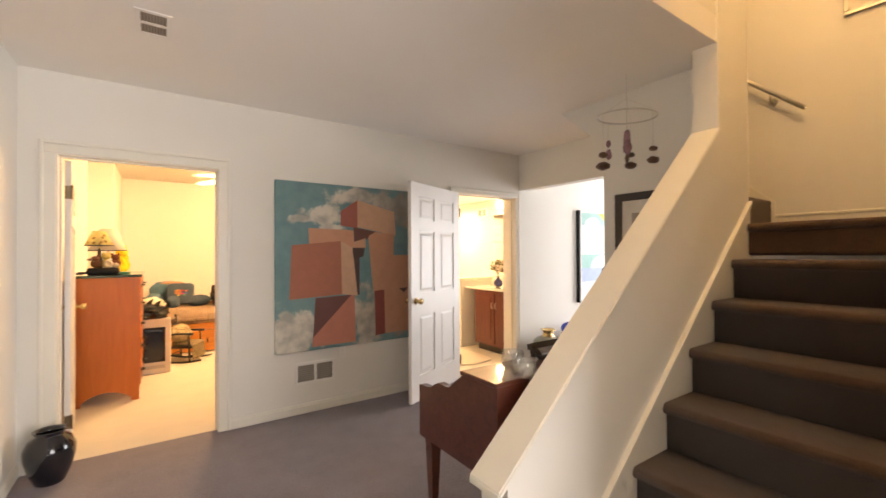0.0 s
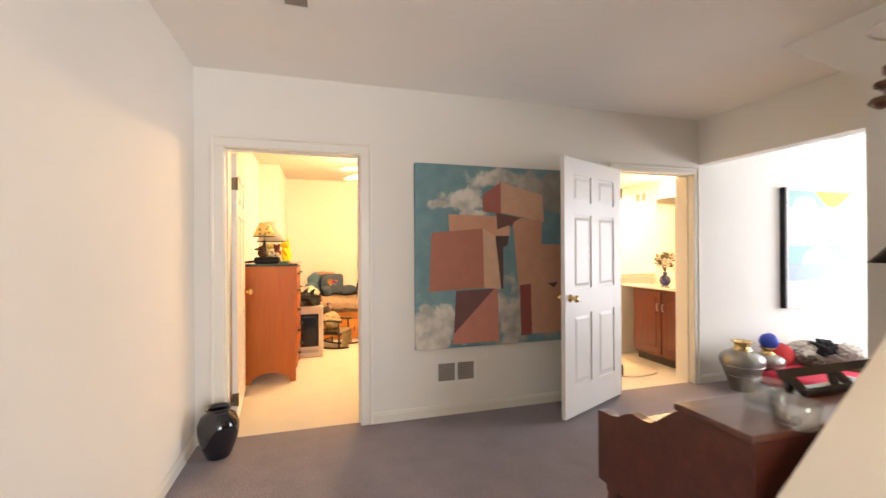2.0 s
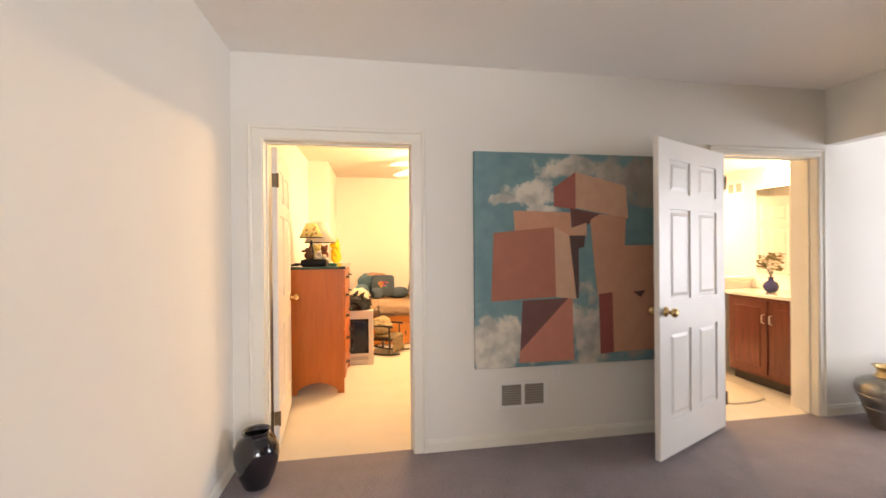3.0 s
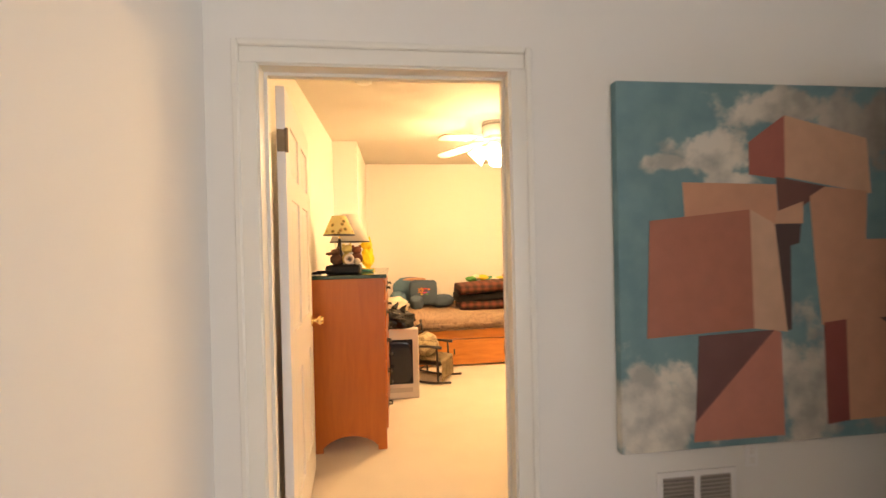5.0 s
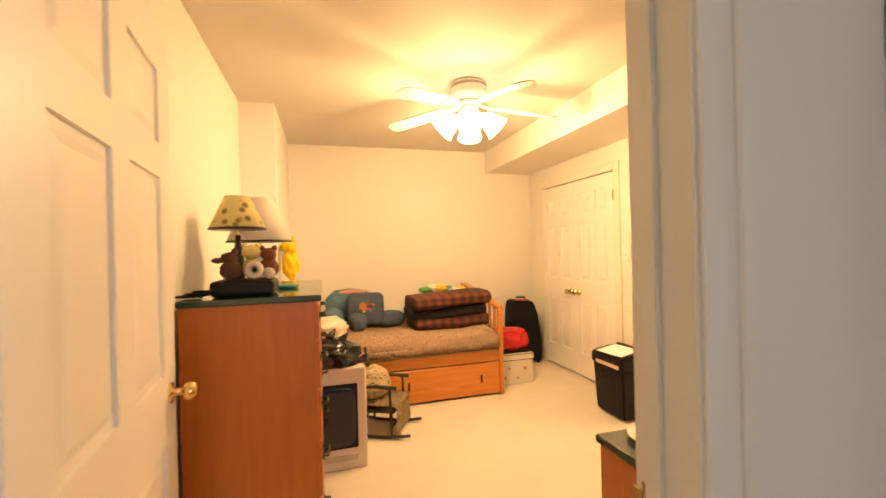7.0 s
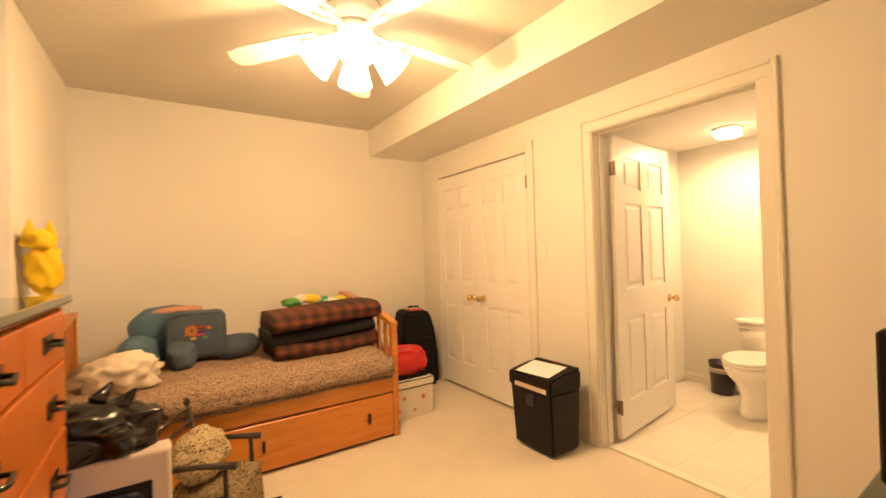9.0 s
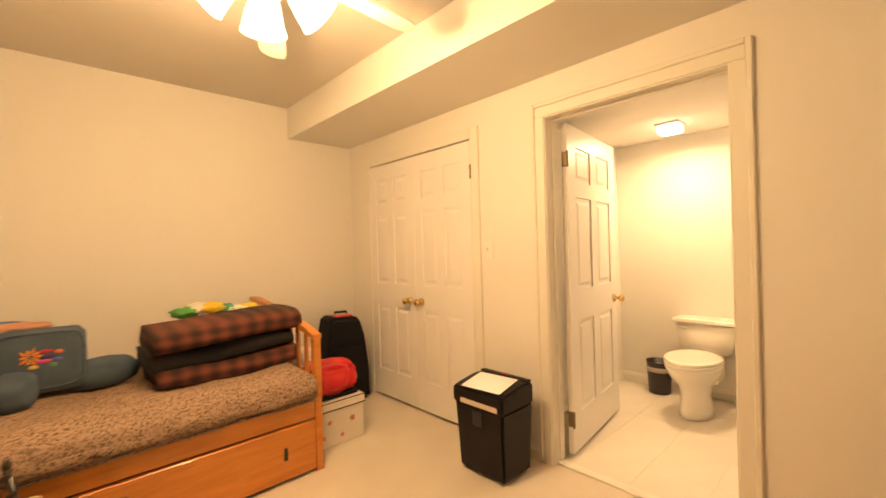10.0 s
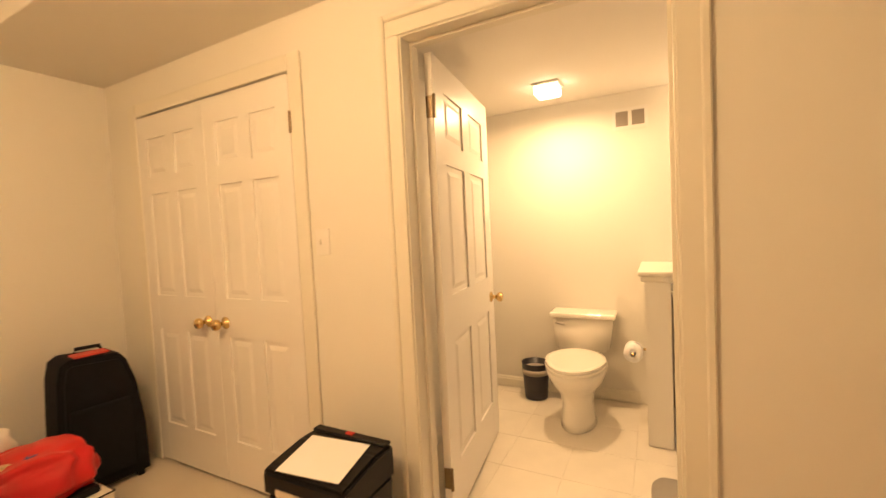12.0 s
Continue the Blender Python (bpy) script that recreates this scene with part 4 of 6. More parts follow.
def egg_sections(sections, n=36):
    bm = bmesh.new()
    rings = []
    for z, ry, rx, xc in sections:
        ring = []
        for k in range(n):
            a = 2 * math.pi * k / n
            cx = math.cos(a)
            s = 1.0 if cx < 0 else 0.85
            ring.append(bm.verts.new((xc + rx * cx * s, TYC + ry * math.sin(a) * (1 - 0.10 * (cx < 0) * abs(cx)), z)))
        rings.append(ring)
    for a, b in zip(rings, rings[1:]):
        for k in range(n):
            bm.faces.new((a[k], a[(k + 1) % n], b[(k + 1) % n], b[k]))
    bm.faces.new(rings[0][::-1]), bm.faces.new(rings[-1])
    return bm


part("bowl", egg_sections(sec), PORC, toilet, "", True)
part("seat", egg_sections([(0.393, 0.188, 0.272, 4.19), (0.398, 0.192, 0.276, 4.19), (0.410, 0.192, 0.276, 4.19), (0.413, 0.186, 0.27, 4.19)]), PORC, toilet)
part("lid", egg_sections([(0.415, 0.184, 0.268, 4.19), (0.418, 0.188, 0.272, 4.19), (0.432, 0.186, 0.270, 4.19), (0.438, 0.165, 0.25, 4.19)]), PORC, toilet)
tk = bmesh.new()
prism(tk, [(TYC - 0.175, 0.40), (TYC + 0.175, 0.40), (TYC + 0.205, 0.631), (TYC - 0.205, 0.631)], "x", 4.465, 4.653)
bmesh.ops.bevel(tk, geom=tk.edges[:], offset=0.018, segments=3, affect="EDGES")
part("tank", tk, PORC, toilet, "", True)
part("tank_lid", B(4.45, 4.657, TYC - 0.222, TYC + 0.222, 0.632, 0.668, 0.012, 3), PORC, toilet)
part("neck", B(4.37, 4.62, TYC - 0.11, TYC + 0.11, 0.18, 0.40, 0.03, 3), PORC, toilet)
part("flush_lever", tube(bmesh.new(), [(4.46, TYC + 0.17, 0.60), (4.44, TYC + 0.17, 0.60), (4.437, TYC + 0.11, 0.592)], 0.008), STEEL, toilet, "", True)
bn = thing("waste_bin", "small dark round waste bin with a pale band", "bin")
navy = mat("dark_bin", (0.022, 0.02, 0.03), 0.4, vary=0.1)
part("body", lathe(bmesh.new(), [(0.082, 0), (0.085, 0.005), (0.100, 0.265), (0.104, 0.27), (0.098, 0.27), (0.08, 0.02), (0, 0.02)], (4.53, 5.95, 0), 28), navy, bn, "", True)
part("band", lathe(bmesh.new(), [(0.0975, 0.185), (0.0985, 0.185), (0.1008, 0.225), (0.0998, 0.225)], (4.53, 5.95, 0), 28), cmat((0.45, 0.40, 0.33)), bn, "", True)
struct("wall_pony", B(4.075, BX, 5.05, 5.18, 0, 0.985), PAINT, "cream painted half-height partition wall", "wall")
struct("trim_pony_cap", B(4.035, BX - 0.001, 5.015, 5.215, 0.986, 1.012, 0.008, 2), TRIM, "cream painted partition cap", "trim")
struct("trim_pony_moulding", B(4.055, BX - 0.002, 5.03, 5.20, 0.95, 0.985, 0.01, 2), TRIM, "cream painted moulding", "trim")
tp = thing("toilet_paper", "white toilet paper roll on a wall holder", "toilet paper")
part("roll", lathe(bmesh.new(), [(0.02, -0.052), (0.056, -0.052), (0.056, 0.052), (0.02, 0.052), (0.02, -0.052)], (4.36, 5.262, 0.46), 28, "x"), PAPER, tp, "", True)
part("core", lathe(bmesh.new(), [(0.0195, -0.051), (0.0195, 0.051)], (4.36, 5.262, 0.46), 20, "x"), MATS["vent_dark"], tp)
part("holder", tube(bmesh.new(), [(4.43, 5.181, 0.46), (4.43, 5.262, 0.46), (4.29, 5.262, 0.46)], 0.008), BRASS, tp, "", True)
wall_vent("wall_vent", 0.225, 0.145, pose(BX - 0.0008, 5.372, 1.935, 0, 0, -90), "white louvred vent high on the bathroom wall", mats=(WHITE, MATS["vent_grey"]))
cl = thing("bathroom_ceiling_light", "square lit ceiling light with a frosted lens", "ceiling light")
part("base", B(4.105, 4.275, 5.625, 5.795, 2.172, 2.1895, 0.006), FANW, cl)
part("lens", B(4.115, 4.265, 5.635, 5.785, 2.115, 2.173, 0.02, 3), FROST, cl)
area_light("bathroom_lamp", look((4.19, 5.71, 2.095), (4.191, 5.71, 0.0)), 0.13, 0.13, 35, BATHW)
van = thing("vanity_cabinet", "red-stained cherry vanity cabinet with paired doors", "cabinet")
VX, VY0, VY1 = 4.18, WY + 0.25, 4.86
part("body", B(VX + 0.02, BX - 0.002, VY0, VY1, 0.10, 0.855), CHERRY, van)
part("toe_kick", B(VX + 0.07, BX - 0.002, VY0, VY1, 0.0, 0.10), DARKW, van)
part("face_frame", B(VX + 0.004, VX + 0.02, VY0, VY1, 0.10, 0.855), CHERRY, van)
for a, b, hs in ((VY1 - 0.43, VY1 - 0.02, -1), (VY0 + 0.02, VY1 - 0.445, 1)):
    dr = part("cabinet_door", B(VX - 0.014, VX + 0.003, a, b, 0.135, 0.83, 0.003), CHERRY, van)
    part("door_panel", B(VX - 0.019, VX - 0.012, a + 0.065, b - 0.065, 0.20, 0.765, 0.006), CHERRY, dr)
    hy = a + 0.03 if hs < 0 else b - 0.03
    part("pull", tube(bmesh.new(), [(VX - 0.014, hy, 0.62), (VX - 0.04, hy, 0.625), (VX - 0.04, hy, 0.695), (VX - 0.014, hy, 0.70)], 0.005), STEEL, dr, "satin metal pull", True)
solid("countertop", B(VX - 0.03, BX - 0.001, VY0 - 0.01, 5.048, 0.857, 0.89, 0.008, 2), PORC, "cream cultured-marble vanity counter", "counter")
solid("backsplash", B(BX - 0.02, BX - 0.001, VY0 - 0.01, 5.048, 0.8905, 0.985, 0.004), PORC, "cream marble backsplash behind the vanity", "backsplash")
mr_ = thing("bathroom_mirror", "wide frameless mirror above the vanity", "mirror")
part("glass", B(BX - 0.008, BX - 0.001, VY0, 4.99, 1.06, 1.95), MIRROR, mr_)
vl = thing("vanity_light", "lit vanity light bar above the mirror", "wall lamp")
part("backplate", B(BX - 0.03, BX - 0.001, 4.35, 4.85, 2.03, 2.11, 0.005), STEEL, vl)
for y in (4.45, 4.60, 4.75):
    part("globe", blob(bmesh.new(), (BX - 0.085, y, 2.07), (0.055, 0.055, 0.055), 0, 1, 0, 3), FROST, vl, "", True)
bulb_light("vanity_bulb", (BX - 0.22, 4.60, 2.03), 16, BATHW, 0.08)
pv_ = thing("flower_vase", "cobalt-blue vase with dry twigs and leaves", "vase")
part("vase_body", lathe(bmesh.new(), [(0.035, 0), (0.055, 0.02), (0.066, 0.055), (0.055, 0.095), (0.026, 0.115), (0.022, 0.135), (0.032, 0.15), (0.028, 0.15), (0.018, 0.13), (0, 0.12)], (4.38, 4.58, 0.891), 28), COBALT, pv_, "", True)
rng = random.Random(4)
for k in range(13):
    dx, dy, L = rng.uniform(-0.08, 0.08), rng.uniform(-0.10, 0.10), rng.uniform(0.10, 0.22)
    pts = [(4.38, 4.58, 1.02), (4.38 + dx * 0.3, 4.58 + dy * 0.3, 1.05 + L * 0.5), (4.38 + dx, 4.58 + dy, 1.05 + L)]
    part("twig", tube(bmesh.new(), pts, [0.003, 0.0025, 0.0015], 5), TWIG, pv_)
    bm = bmesh.new()
    for j in range(13):
        f_ = rng.uniform(0.45, 1.0)
        p = Vector(pts[1]).lerp(Vector(pts[2]), f_) + Vector((rng.uniform(-0.03, 0.03), rng.uniform(-0.03, 0.03), rng.uniform(-0.02, 0.02)))
        blob(bm, p, (rng.uniform(0.009, 0.022), rng.uniform(0.009, 0.022), rng.uniform(0.005, 0.014)), 0.3, 2, k + j, 1)
    part("leaf_cluster", bm, LEAF if k % 3 else CREAM, pv_)
rug = blob(bmesh.new(), (3.72, 4.62, 0.004), (0.30, 0.42, 0.016), 0.05, 2, 1, 4, 0.001, 0.6)
solid("bath_mat", rug, BEIGE, "beige oval bath mat on tile", "mat", smooth=True)
rug = blob(bmesh.new(), (3.60, 5.06, 0.004), (0.16, 0.10, 0.016), 0.05, 2, 6, 4, 0.001, 0.6)
solid("bath_mat", rug, mat("grey_mat", (0.35, 0.33, 0.30), 0.95, vary=0.1, scale=9, bump=0.8, bscale=220), "grey contour bath mat on tile", "mat", smooth=True)

# ---- bedroom: ceiling fan ----
FX, FY = 1.34, 6.17
fan = thing("ceiling_fan", "white five-blade ceiling fan with four lit glass shades", "ceiling fan")
part("motor_housing", lathe(bmesh.new(), [(0.0, HB - 0.001), (0.115, HB - 0.001), (0.125, HB - 0.012), (0.125, HB - 0.085), (0.118, HB - 0.10), (0.09, HB - 0.125), (0.075, HB - 0.13)], (FX, FY, 0), 40), FANW, fan, "", True)
part("vent_band", lathe(bmesh.new(), [(0.1262, HB - 0.022), (0.1275, HB - 0.026), (0.1275, HB - 0.036), (0.1262, HB - 0.040)], (FX, FY, 0), 40), MATS["vent_grey"], fan, "grey vented band", True)
part("flywheel", lathe(bmesh.new(), [(0.0, 2.408), (0.085, 2.405), (0.085, 2.375), (0.05, 2.368), (0.0, 2.368)], (FX, FY, 0), 32), FANW, fan, "", True)
part("switch_cup", lathe(bmesh.new(), [(0.05, 2.37), (0.062, 2.362), (0.066, 2.31), (0.056, 2.285), (0.02, 2.278), (0, 2.278)], (FX, FY, 0), 32), FANW, fan, "", True)
for k in range(5):
    m = pose(FX, FY, 2.385, 0, 0, 138 + 72 * k) @ pose(0, 0, 0, 11, 6.5, 0)
    out = [(0.19, -0.048), (0.30, -0.058), (0.60, -0.066), (0.645, -0.055), (0.665, -0.02), (0.665, 0.02), (0.645, 0.055), (0.60, 0.066), (0.30, 0.058), (0.19, 0.048)]
    bm = prism(bmesh.new(), out, "z", -0.004, 0.004)
    part("blade", bm, FANW, fan, "", False, m)
    bm = tube(bmesh.new(), [(0.075, 0, 0.008), (0.14, 0.012, -0.004), (0.20, 0.025, -0.008), (0.27, 0.025, -0.009)], [0.012, 0.010, 0.008, 0.006])
    tube(bm, [(0.075, 0, 0.008), (0.14, -0.012, -0.004), (0.20, -0.025, -0.008), (0.27, -0.025, -0.009)], [0.012, 0.010, 0.008, 0.006])
    part("blade_iron", bm, FANW, fan, "", True, m)
SHADE = [(0.022, 0.0), (0.034, -0.014), (0.056, -0.045), (0.070, -0.085), (0.080, -0.125), (0.090, -0.148), (0.086, -0.148), (0.076, -0.122), (0.066, -0.085), (0.052, -0.045), (0.030, -0.014), (0.018, 0.0)]
for k in range(4):
    a = radians(250 + 90 * k)
    base = Vector((FX + 0.095 * math.cos(a), FY + 0.095 * math.sin(a), 2.305))
    m = Matrix.Translation(base) @ pose(0, 0, 0, 0, 0, math.degrees(a)) @ pose(0, 0, 0, 0, -46, 0)
    part("light_arm", tube(bmesh.new(), [(FX + 0.05 * math.cos(a), FY + 0.05 * math.sin(a), 2.315), base], 0.014), FANW, fan, "", True)
    part("glass_shade", lathe(bmesh.new(), SHADE, (0, 0, 0), 28), FROST, fan, "lit frosted glass shade", True, m)
    bulb_light("fan_bulb", m @ Vector((0, 0, -0.175)), 42, WARM, 0.045)
part("pull_chain", tube(bmesh.new(), [(FX, FY, 2.279), (FX, FY, 2.16)], 0.002, 5), BRASS, fan)
sd = thing("smoke_detector", "round white smoke detector on the ceiling", "smoke detector")
part("body", lathe(bmesh.new(), [(0, HB - 0.035), (0.045, HB - 0.034), (0.058, HB - 0.025), (0.062, HB - 0.001)], (0.175, 5.19, 0), 28), WHITE, sd, "", True)

# ---- dresser ----
DX0, DX1, DY0, DY1, DH = -0.20, 0.283, 5.125, 6.0, 1.163


def dresser():
    d = thing("dresser", "tall orange maple chest of drawers with a dark green top", "dresser")
    foot = [(DX0, 0.0), (DX0 + 0.06, 0.0)] + [(DX0 + 0.06 + (DX1 - DX0 - 0.12) * k / 10, 0.03 + 0.075 * math.sin(math.pi * k / 10) ** 0.7) for k in range(11)] + [(DX1 - 0.06, 0.0), (DX1 - 0.015, 0.0), (DX1 - 0.015, DH), (DX0, DH)]
    for y in (DY0, DY1 - 0.022):
        part("side_panel", prism(bmesh.new(), foot, "y", y, y + 0.022), DRESS, d)
    part("carcass", B(DX0 + 0.002, DX1 - 0.018, DY0 + 0.022, DY1 - 0.022, 0.11, DH), DRESS, d)
    part("front_stile", B(DX1 - 0.018, DX1 - 0.0, DY0, DY0 + 0.03, 0.0, DH, 0.002), DRESS, d)
    part("front_stile", B(DX1 - 0.018, DX1 - 0.0, DY1 - 0.03, DY1, 0.0, DH, 0.002), DRESS, d)
    part("top", B(DX0 - 0.004, DX1 + 0.022, DY0 - 0.022, DY1 + 0.022, DH, DH + 0.026, 0.007, 3), GREENT, d, "polished dark green top")
    zs_ = [0.12, 0.36, 0.59, 0.80, 1.00, DH - 0.012]
    pull = mat("dark_bronze", (0.05, 0.055, 0.04), 0.35, 0.8, vary=0.2)
    for i, (a, b) in enumerate(zip(zs_, zs_[1:])):
        cols = ((DY0 + 0.035, (DY0 + DY1) / 2 - 0.004), ((DY0 + DY1) / 2 + 0.004, DY1 - 0.035)) if i == 4 else ((DY0 + 0.035, DY1 - 0.035),)
        for y0, y1 in cols:
            dr = part("drawer", B(DX1 - 0.016, DX1 + 0.010, y0, y1, a + 0.006, b - 0.006, 0.004, 2), DRESS, d)
            ys = [(y0 + y1) / 2] if i == 4 else [y0 + 0.17, y1 - 0.17]
            for y in ys:
                z = (a + b) / 2
                part("pull", tube(bmesh.new(), [(DX1 + 0.01, y - 0.035, z), (DX1 + 0.036, y - 0.03, z), (DX1 + 0.038, y, z - 0.008), (DX1 + 0.036, y + 0.03, z), (DX1 + 0.01, y + 0.035, z)], 0.006), pull, dr, "dark bronze drawer pull", True)
                part("pull_plate", B(DX1 + 0.0095, DX1 + 0.014, y - 0.05, y + 0.05, z - 0.022, z + 0.022, 0.004, 2), pull, dr, "dark bronze back plate")
    return d


dresser()
TOPZ = DH + 0.0262


def table_lamp(name, at, base_prof, base_mat, r0, r1, z0, z1, shade_mat, label):
    d = thing(name, label, "lamp")
    part("base", lathe(bmesh.new(), base_prof, at, 24), base_mat, d, "", True)
    part("shade", lathe(bmesh.new(), [(r0, z0), (r1, z1), (r1 - 0.004, z1), (r0 - 0.004, z0), (r0, z0)], (at[0], at[1], 0), 36), shade_mat, d, "", True)
    part("shade_trim", lathe(bmesh.new(), [(r0 - 0.002, z0 - 0.004), (r0 + 0.003, z0), (r0 - 0.002, z0 + 0.006)], (at[0], at[1], 0), 36), DARKW, d, "", True)
    part("stem", tube(bmesh.new(), [(at[0], at[1], at[2] + base_prof[-1][1] - 0.01), (at[0], at[1], z1 - 0.01)], 0.006), BRASS, d)
    return d


floral = mat("floral_shade", (0.72, 0.60, 0.22), 0.8, vary=0)
nt = floral.node_tree
vo = nt.nodes.new("ShaderNodeTexVoronoi")
vo.inputs["Scale"].default_value = 26
vcr = nt.nodes.new("ShaderNodeValToRGB")
vcr.color_ramp.elements[0].position, vcr.color_ramp.elements[0].color = 0.20, (0.22, 0.22, 0.05, 1)
vcr.color_ramp.elements[1].position, vcr.color_ramp.elements[1].color = 0.42, (0.78, 0.66, 0.26, 1)
ve = vcr.color_ramp.elements.new(0.30)
ve.color = (0.60, 0.30, 0.10, 1)
nt.links.new(nt.nodes["Texture Coordinate"].outputs["Object"], vo.inputs["Vector"])
nt.links.new(vo.outputs["Distance"], vcr.inputs[0])
nt.links.new(vcr.outputs[0], nt.nodes["Principled BSDF"].inputs["Base Color"])
linen = mat("linen_shade", (0.78, 0.70, 0.58), 0.85, vary=0.04, scale=12, bump=0.2, bscale=200)
table_lamp("table_lamp", (-0.03, 5.33, TOPZ), [(0.05, 0), (0.052, 0.012), (0.02, 0.03), (0.028, 0.10), (0.015, 0.2), (0.01, 0.25)], DARKW, 0.112, 0.05, 1.464, 1.602, floral, "small table lamp with a yellow floral shade on the dresser")
table_lamp("table_lamp", (0.0, 5.74, TOPZ), [(0.07, 0), (0.072, 0.012), (0.06, 0.03), (0.085, 0.09), (0.07, 0.15), (0.025, 0.19), (0.012, 0.21)], PORC, 0.16, 0.068, 1.42, 1.645, linen, "white ceramic table lamp with a cream shade on the dresser")
hat = thing("black_tray", "black tray of small ornaments on the dresser", "tray")
part("tray", B(-0.11, 0.125, 5.17, 5.36, TOPZ, TOPZ + 0.065, 0.02, 3), BLACKP, hat)
TZ = TOPZ + 0.066


def plush(colour, label, *lobes):
    """A soft toy of rounded lobes: centre and radii in metres, from the tray's floor up."""
    bm = bmesh.new()
    for i, (x, y, z, rx, ry, rz) in enumerate(lobes):
        blob(bm, (x, y, TZ + z), (rx, ry, rz), 0.15, 2.6, i, 3)
    return solid("plush_toy", bm, cmat(colour, 0.9), label, "toy", "soft toys in the tray", smooth=True)


plush((0.11, 0.05, 0.025), "dark brown plush dog with a long muzzle in a tray", (-0.045, 5.25, 0.038, 0.042, 0.035, 0.040), (-0.050, 5.25, 0.085, 0.032, 0.028, 0.026), (-0.088, 5.24, 0.078, 0.026, 0.014, 0.012), (-0.03, 5.25, 0.112, 0.012, 0.010, 0.016))
plush((0.62, 0.50, 0.16), "yellow plush toy with a round head in a tray", (0.022, 5.30, 0.040, 0.032, 0.030, 0.042), (0.026, 5.29, 0.108, 0.036, 0.030, 0.030), (0.003, 5.29, 0.136, 0.012, 0.010, 0.012), (0.050, 5.29, 0.134, 0.012, 0.010, 0.012))
plush((0.20, 0.065, 0.03), "red-brown plush bear in a tray", (0.092, 5.31, 0.042, 0.040, 0.032, 0.044), (0.092, 5.30, 0.098, 0.032, 0.028, 0.028), (0.068, 5.30, 0.125, 0.011, 0.009, 0.012), (0.116, 5.30, 0.125, 0.011, 0.009, 0.012))
plush((0.68, 0.56, 0.42), "small cream plush ball in a tray", (0.103, 5.215, 0.022, 0.024, 0.022, 0.023))
ring_ = [(0.024 + 0.013 * math.cos(q), 0.013 * math.sin(q)) for q in [2 * math.pi * k / 12 for k in range(13)]]
solid("ring_toy", lathe(bmesh.new(), ring_, (0.046, 5.225, TZ + 0.037), 24, "y"), CREAM, "cream ring-shaped soft toy in a black tray", "toy", "soft toys in the tray", smooth=True)
cb = thing("cable_coil", "tangled black cable on the dresser top", "cable")
pts = [(-0.19 + 0.05 * math.cos(k * 0.9) + 0.004 * k, 5.19 + 0.035 * math.sin(k * 0.9), TOPZ + 0.006 + 0.0012 * k) for k in range(22)]
part("cable", tube(bmesh.new(), pts, 0.005, 6), BLACKP, cb, "", True)
bm = blob(bmesh.new(), (0.055, 6.99, 1.27), (0.065, 0.075, 0.13), 0.35, 2.4, 2, 4)
blob(bm, (0.045, 6.97, 1.40), (0.06, 0.09, 0.05), 0.5, 2.6, 5, 3)
for x_, y_ in ((0.02, 6.92), (0.075, 7.01)):
    lathe(bm, [(0.032, 1.40), (0.02, 1.45), (0.004, 1.50), (0, 1.502)], (x_, y_, 0), 14)
solid("yellow_plush", bm, YELLOW, "plain yellow plush toy hung on the boxed wall corner", "toy", smooth=True)
solid("green_dish", lathe(bmesh.new(), [(0.035, 0), (0.05, 0.006), (0.052, 0.016), (0.047, 0.016), (0.03, 0.006), (0, 0.006)], (0.15, 5.50, TOPZ), 24), cmat((0.05, 0.32, 0.24), 0.3), "small green dish on the dresser", "dish", smooth=True)

# ---- television and bag ----
tv = thing("television", "old beige tube television standing on the carpet", "television", pose(0, 0, 0))
TX0, TX1, TY, TH = -0.02, 0.555, 6.03, 0.63
part("case", B(TX0, TX1, TY, TY + 0.10, 0.0, TH, 0.012, 2), TVC, tv)
bm = bmesh.new()
vs = []
for y, i_, z1 in ((TY + 0.10, 0.02, TH - 0.02), (TY + 0.45, 0.12, TH - 0.12)):
    vs.append([bm.verts.new(p) for p in ((TX0 + i_, y, 0.0), (TX1 - i_, y, 0.0), (TX1 - i_, y, z1), (TX0 + i_, y, z1))])
bm.faces.new(vs[0]), bm.faces.new(vs[1][::-1])
for k in range(4):
    bm.faces.new((vs[0][k], vs[0][(k + 1) % 4], vs[1][(k + 1) % 4], vs[1][k]))
part("back_shell", bm, TVC, tv)
part("bezel", B(TX0 + 0.045, TX1 - 0.055, TY - 0.006, TY + 0.004, 0.135, 0.535, 0.003), BLACKP, tv)
scr = blob(bmesh.new(), ((TX0 + TX1) / 2 - 0.005, TY - 0.004, 0.335), (0.225, 0.014, 0.185), 0, 1, 0, 4, None, 0.28)
part("screen", scr, TVS, tv, "dark curved glass screen", True)
part("speaker_strip", B(TX0 + 0.05, TX1 - 0.06, TY - 0.004, TY + 0.002, 0.06, 0.10), cmat((0.45, 0.40, 0.34)), tv)


def bin_bag(c, r, seed):
    bm = blob(bmesh.new(), c, r, 0.30, 2.4, seed, 5, c[2] - r[2] * 0.62, 0.85)
    for v in bm.verts:
        v.co += 0.010 * noise.noise(v.co * 20) * Vector((1, 1, 0.8))
        if v.co.z < c[2] - r[2] * 0.60:
            v.co.z = c[2] - r[2] * 0.62
    return bm


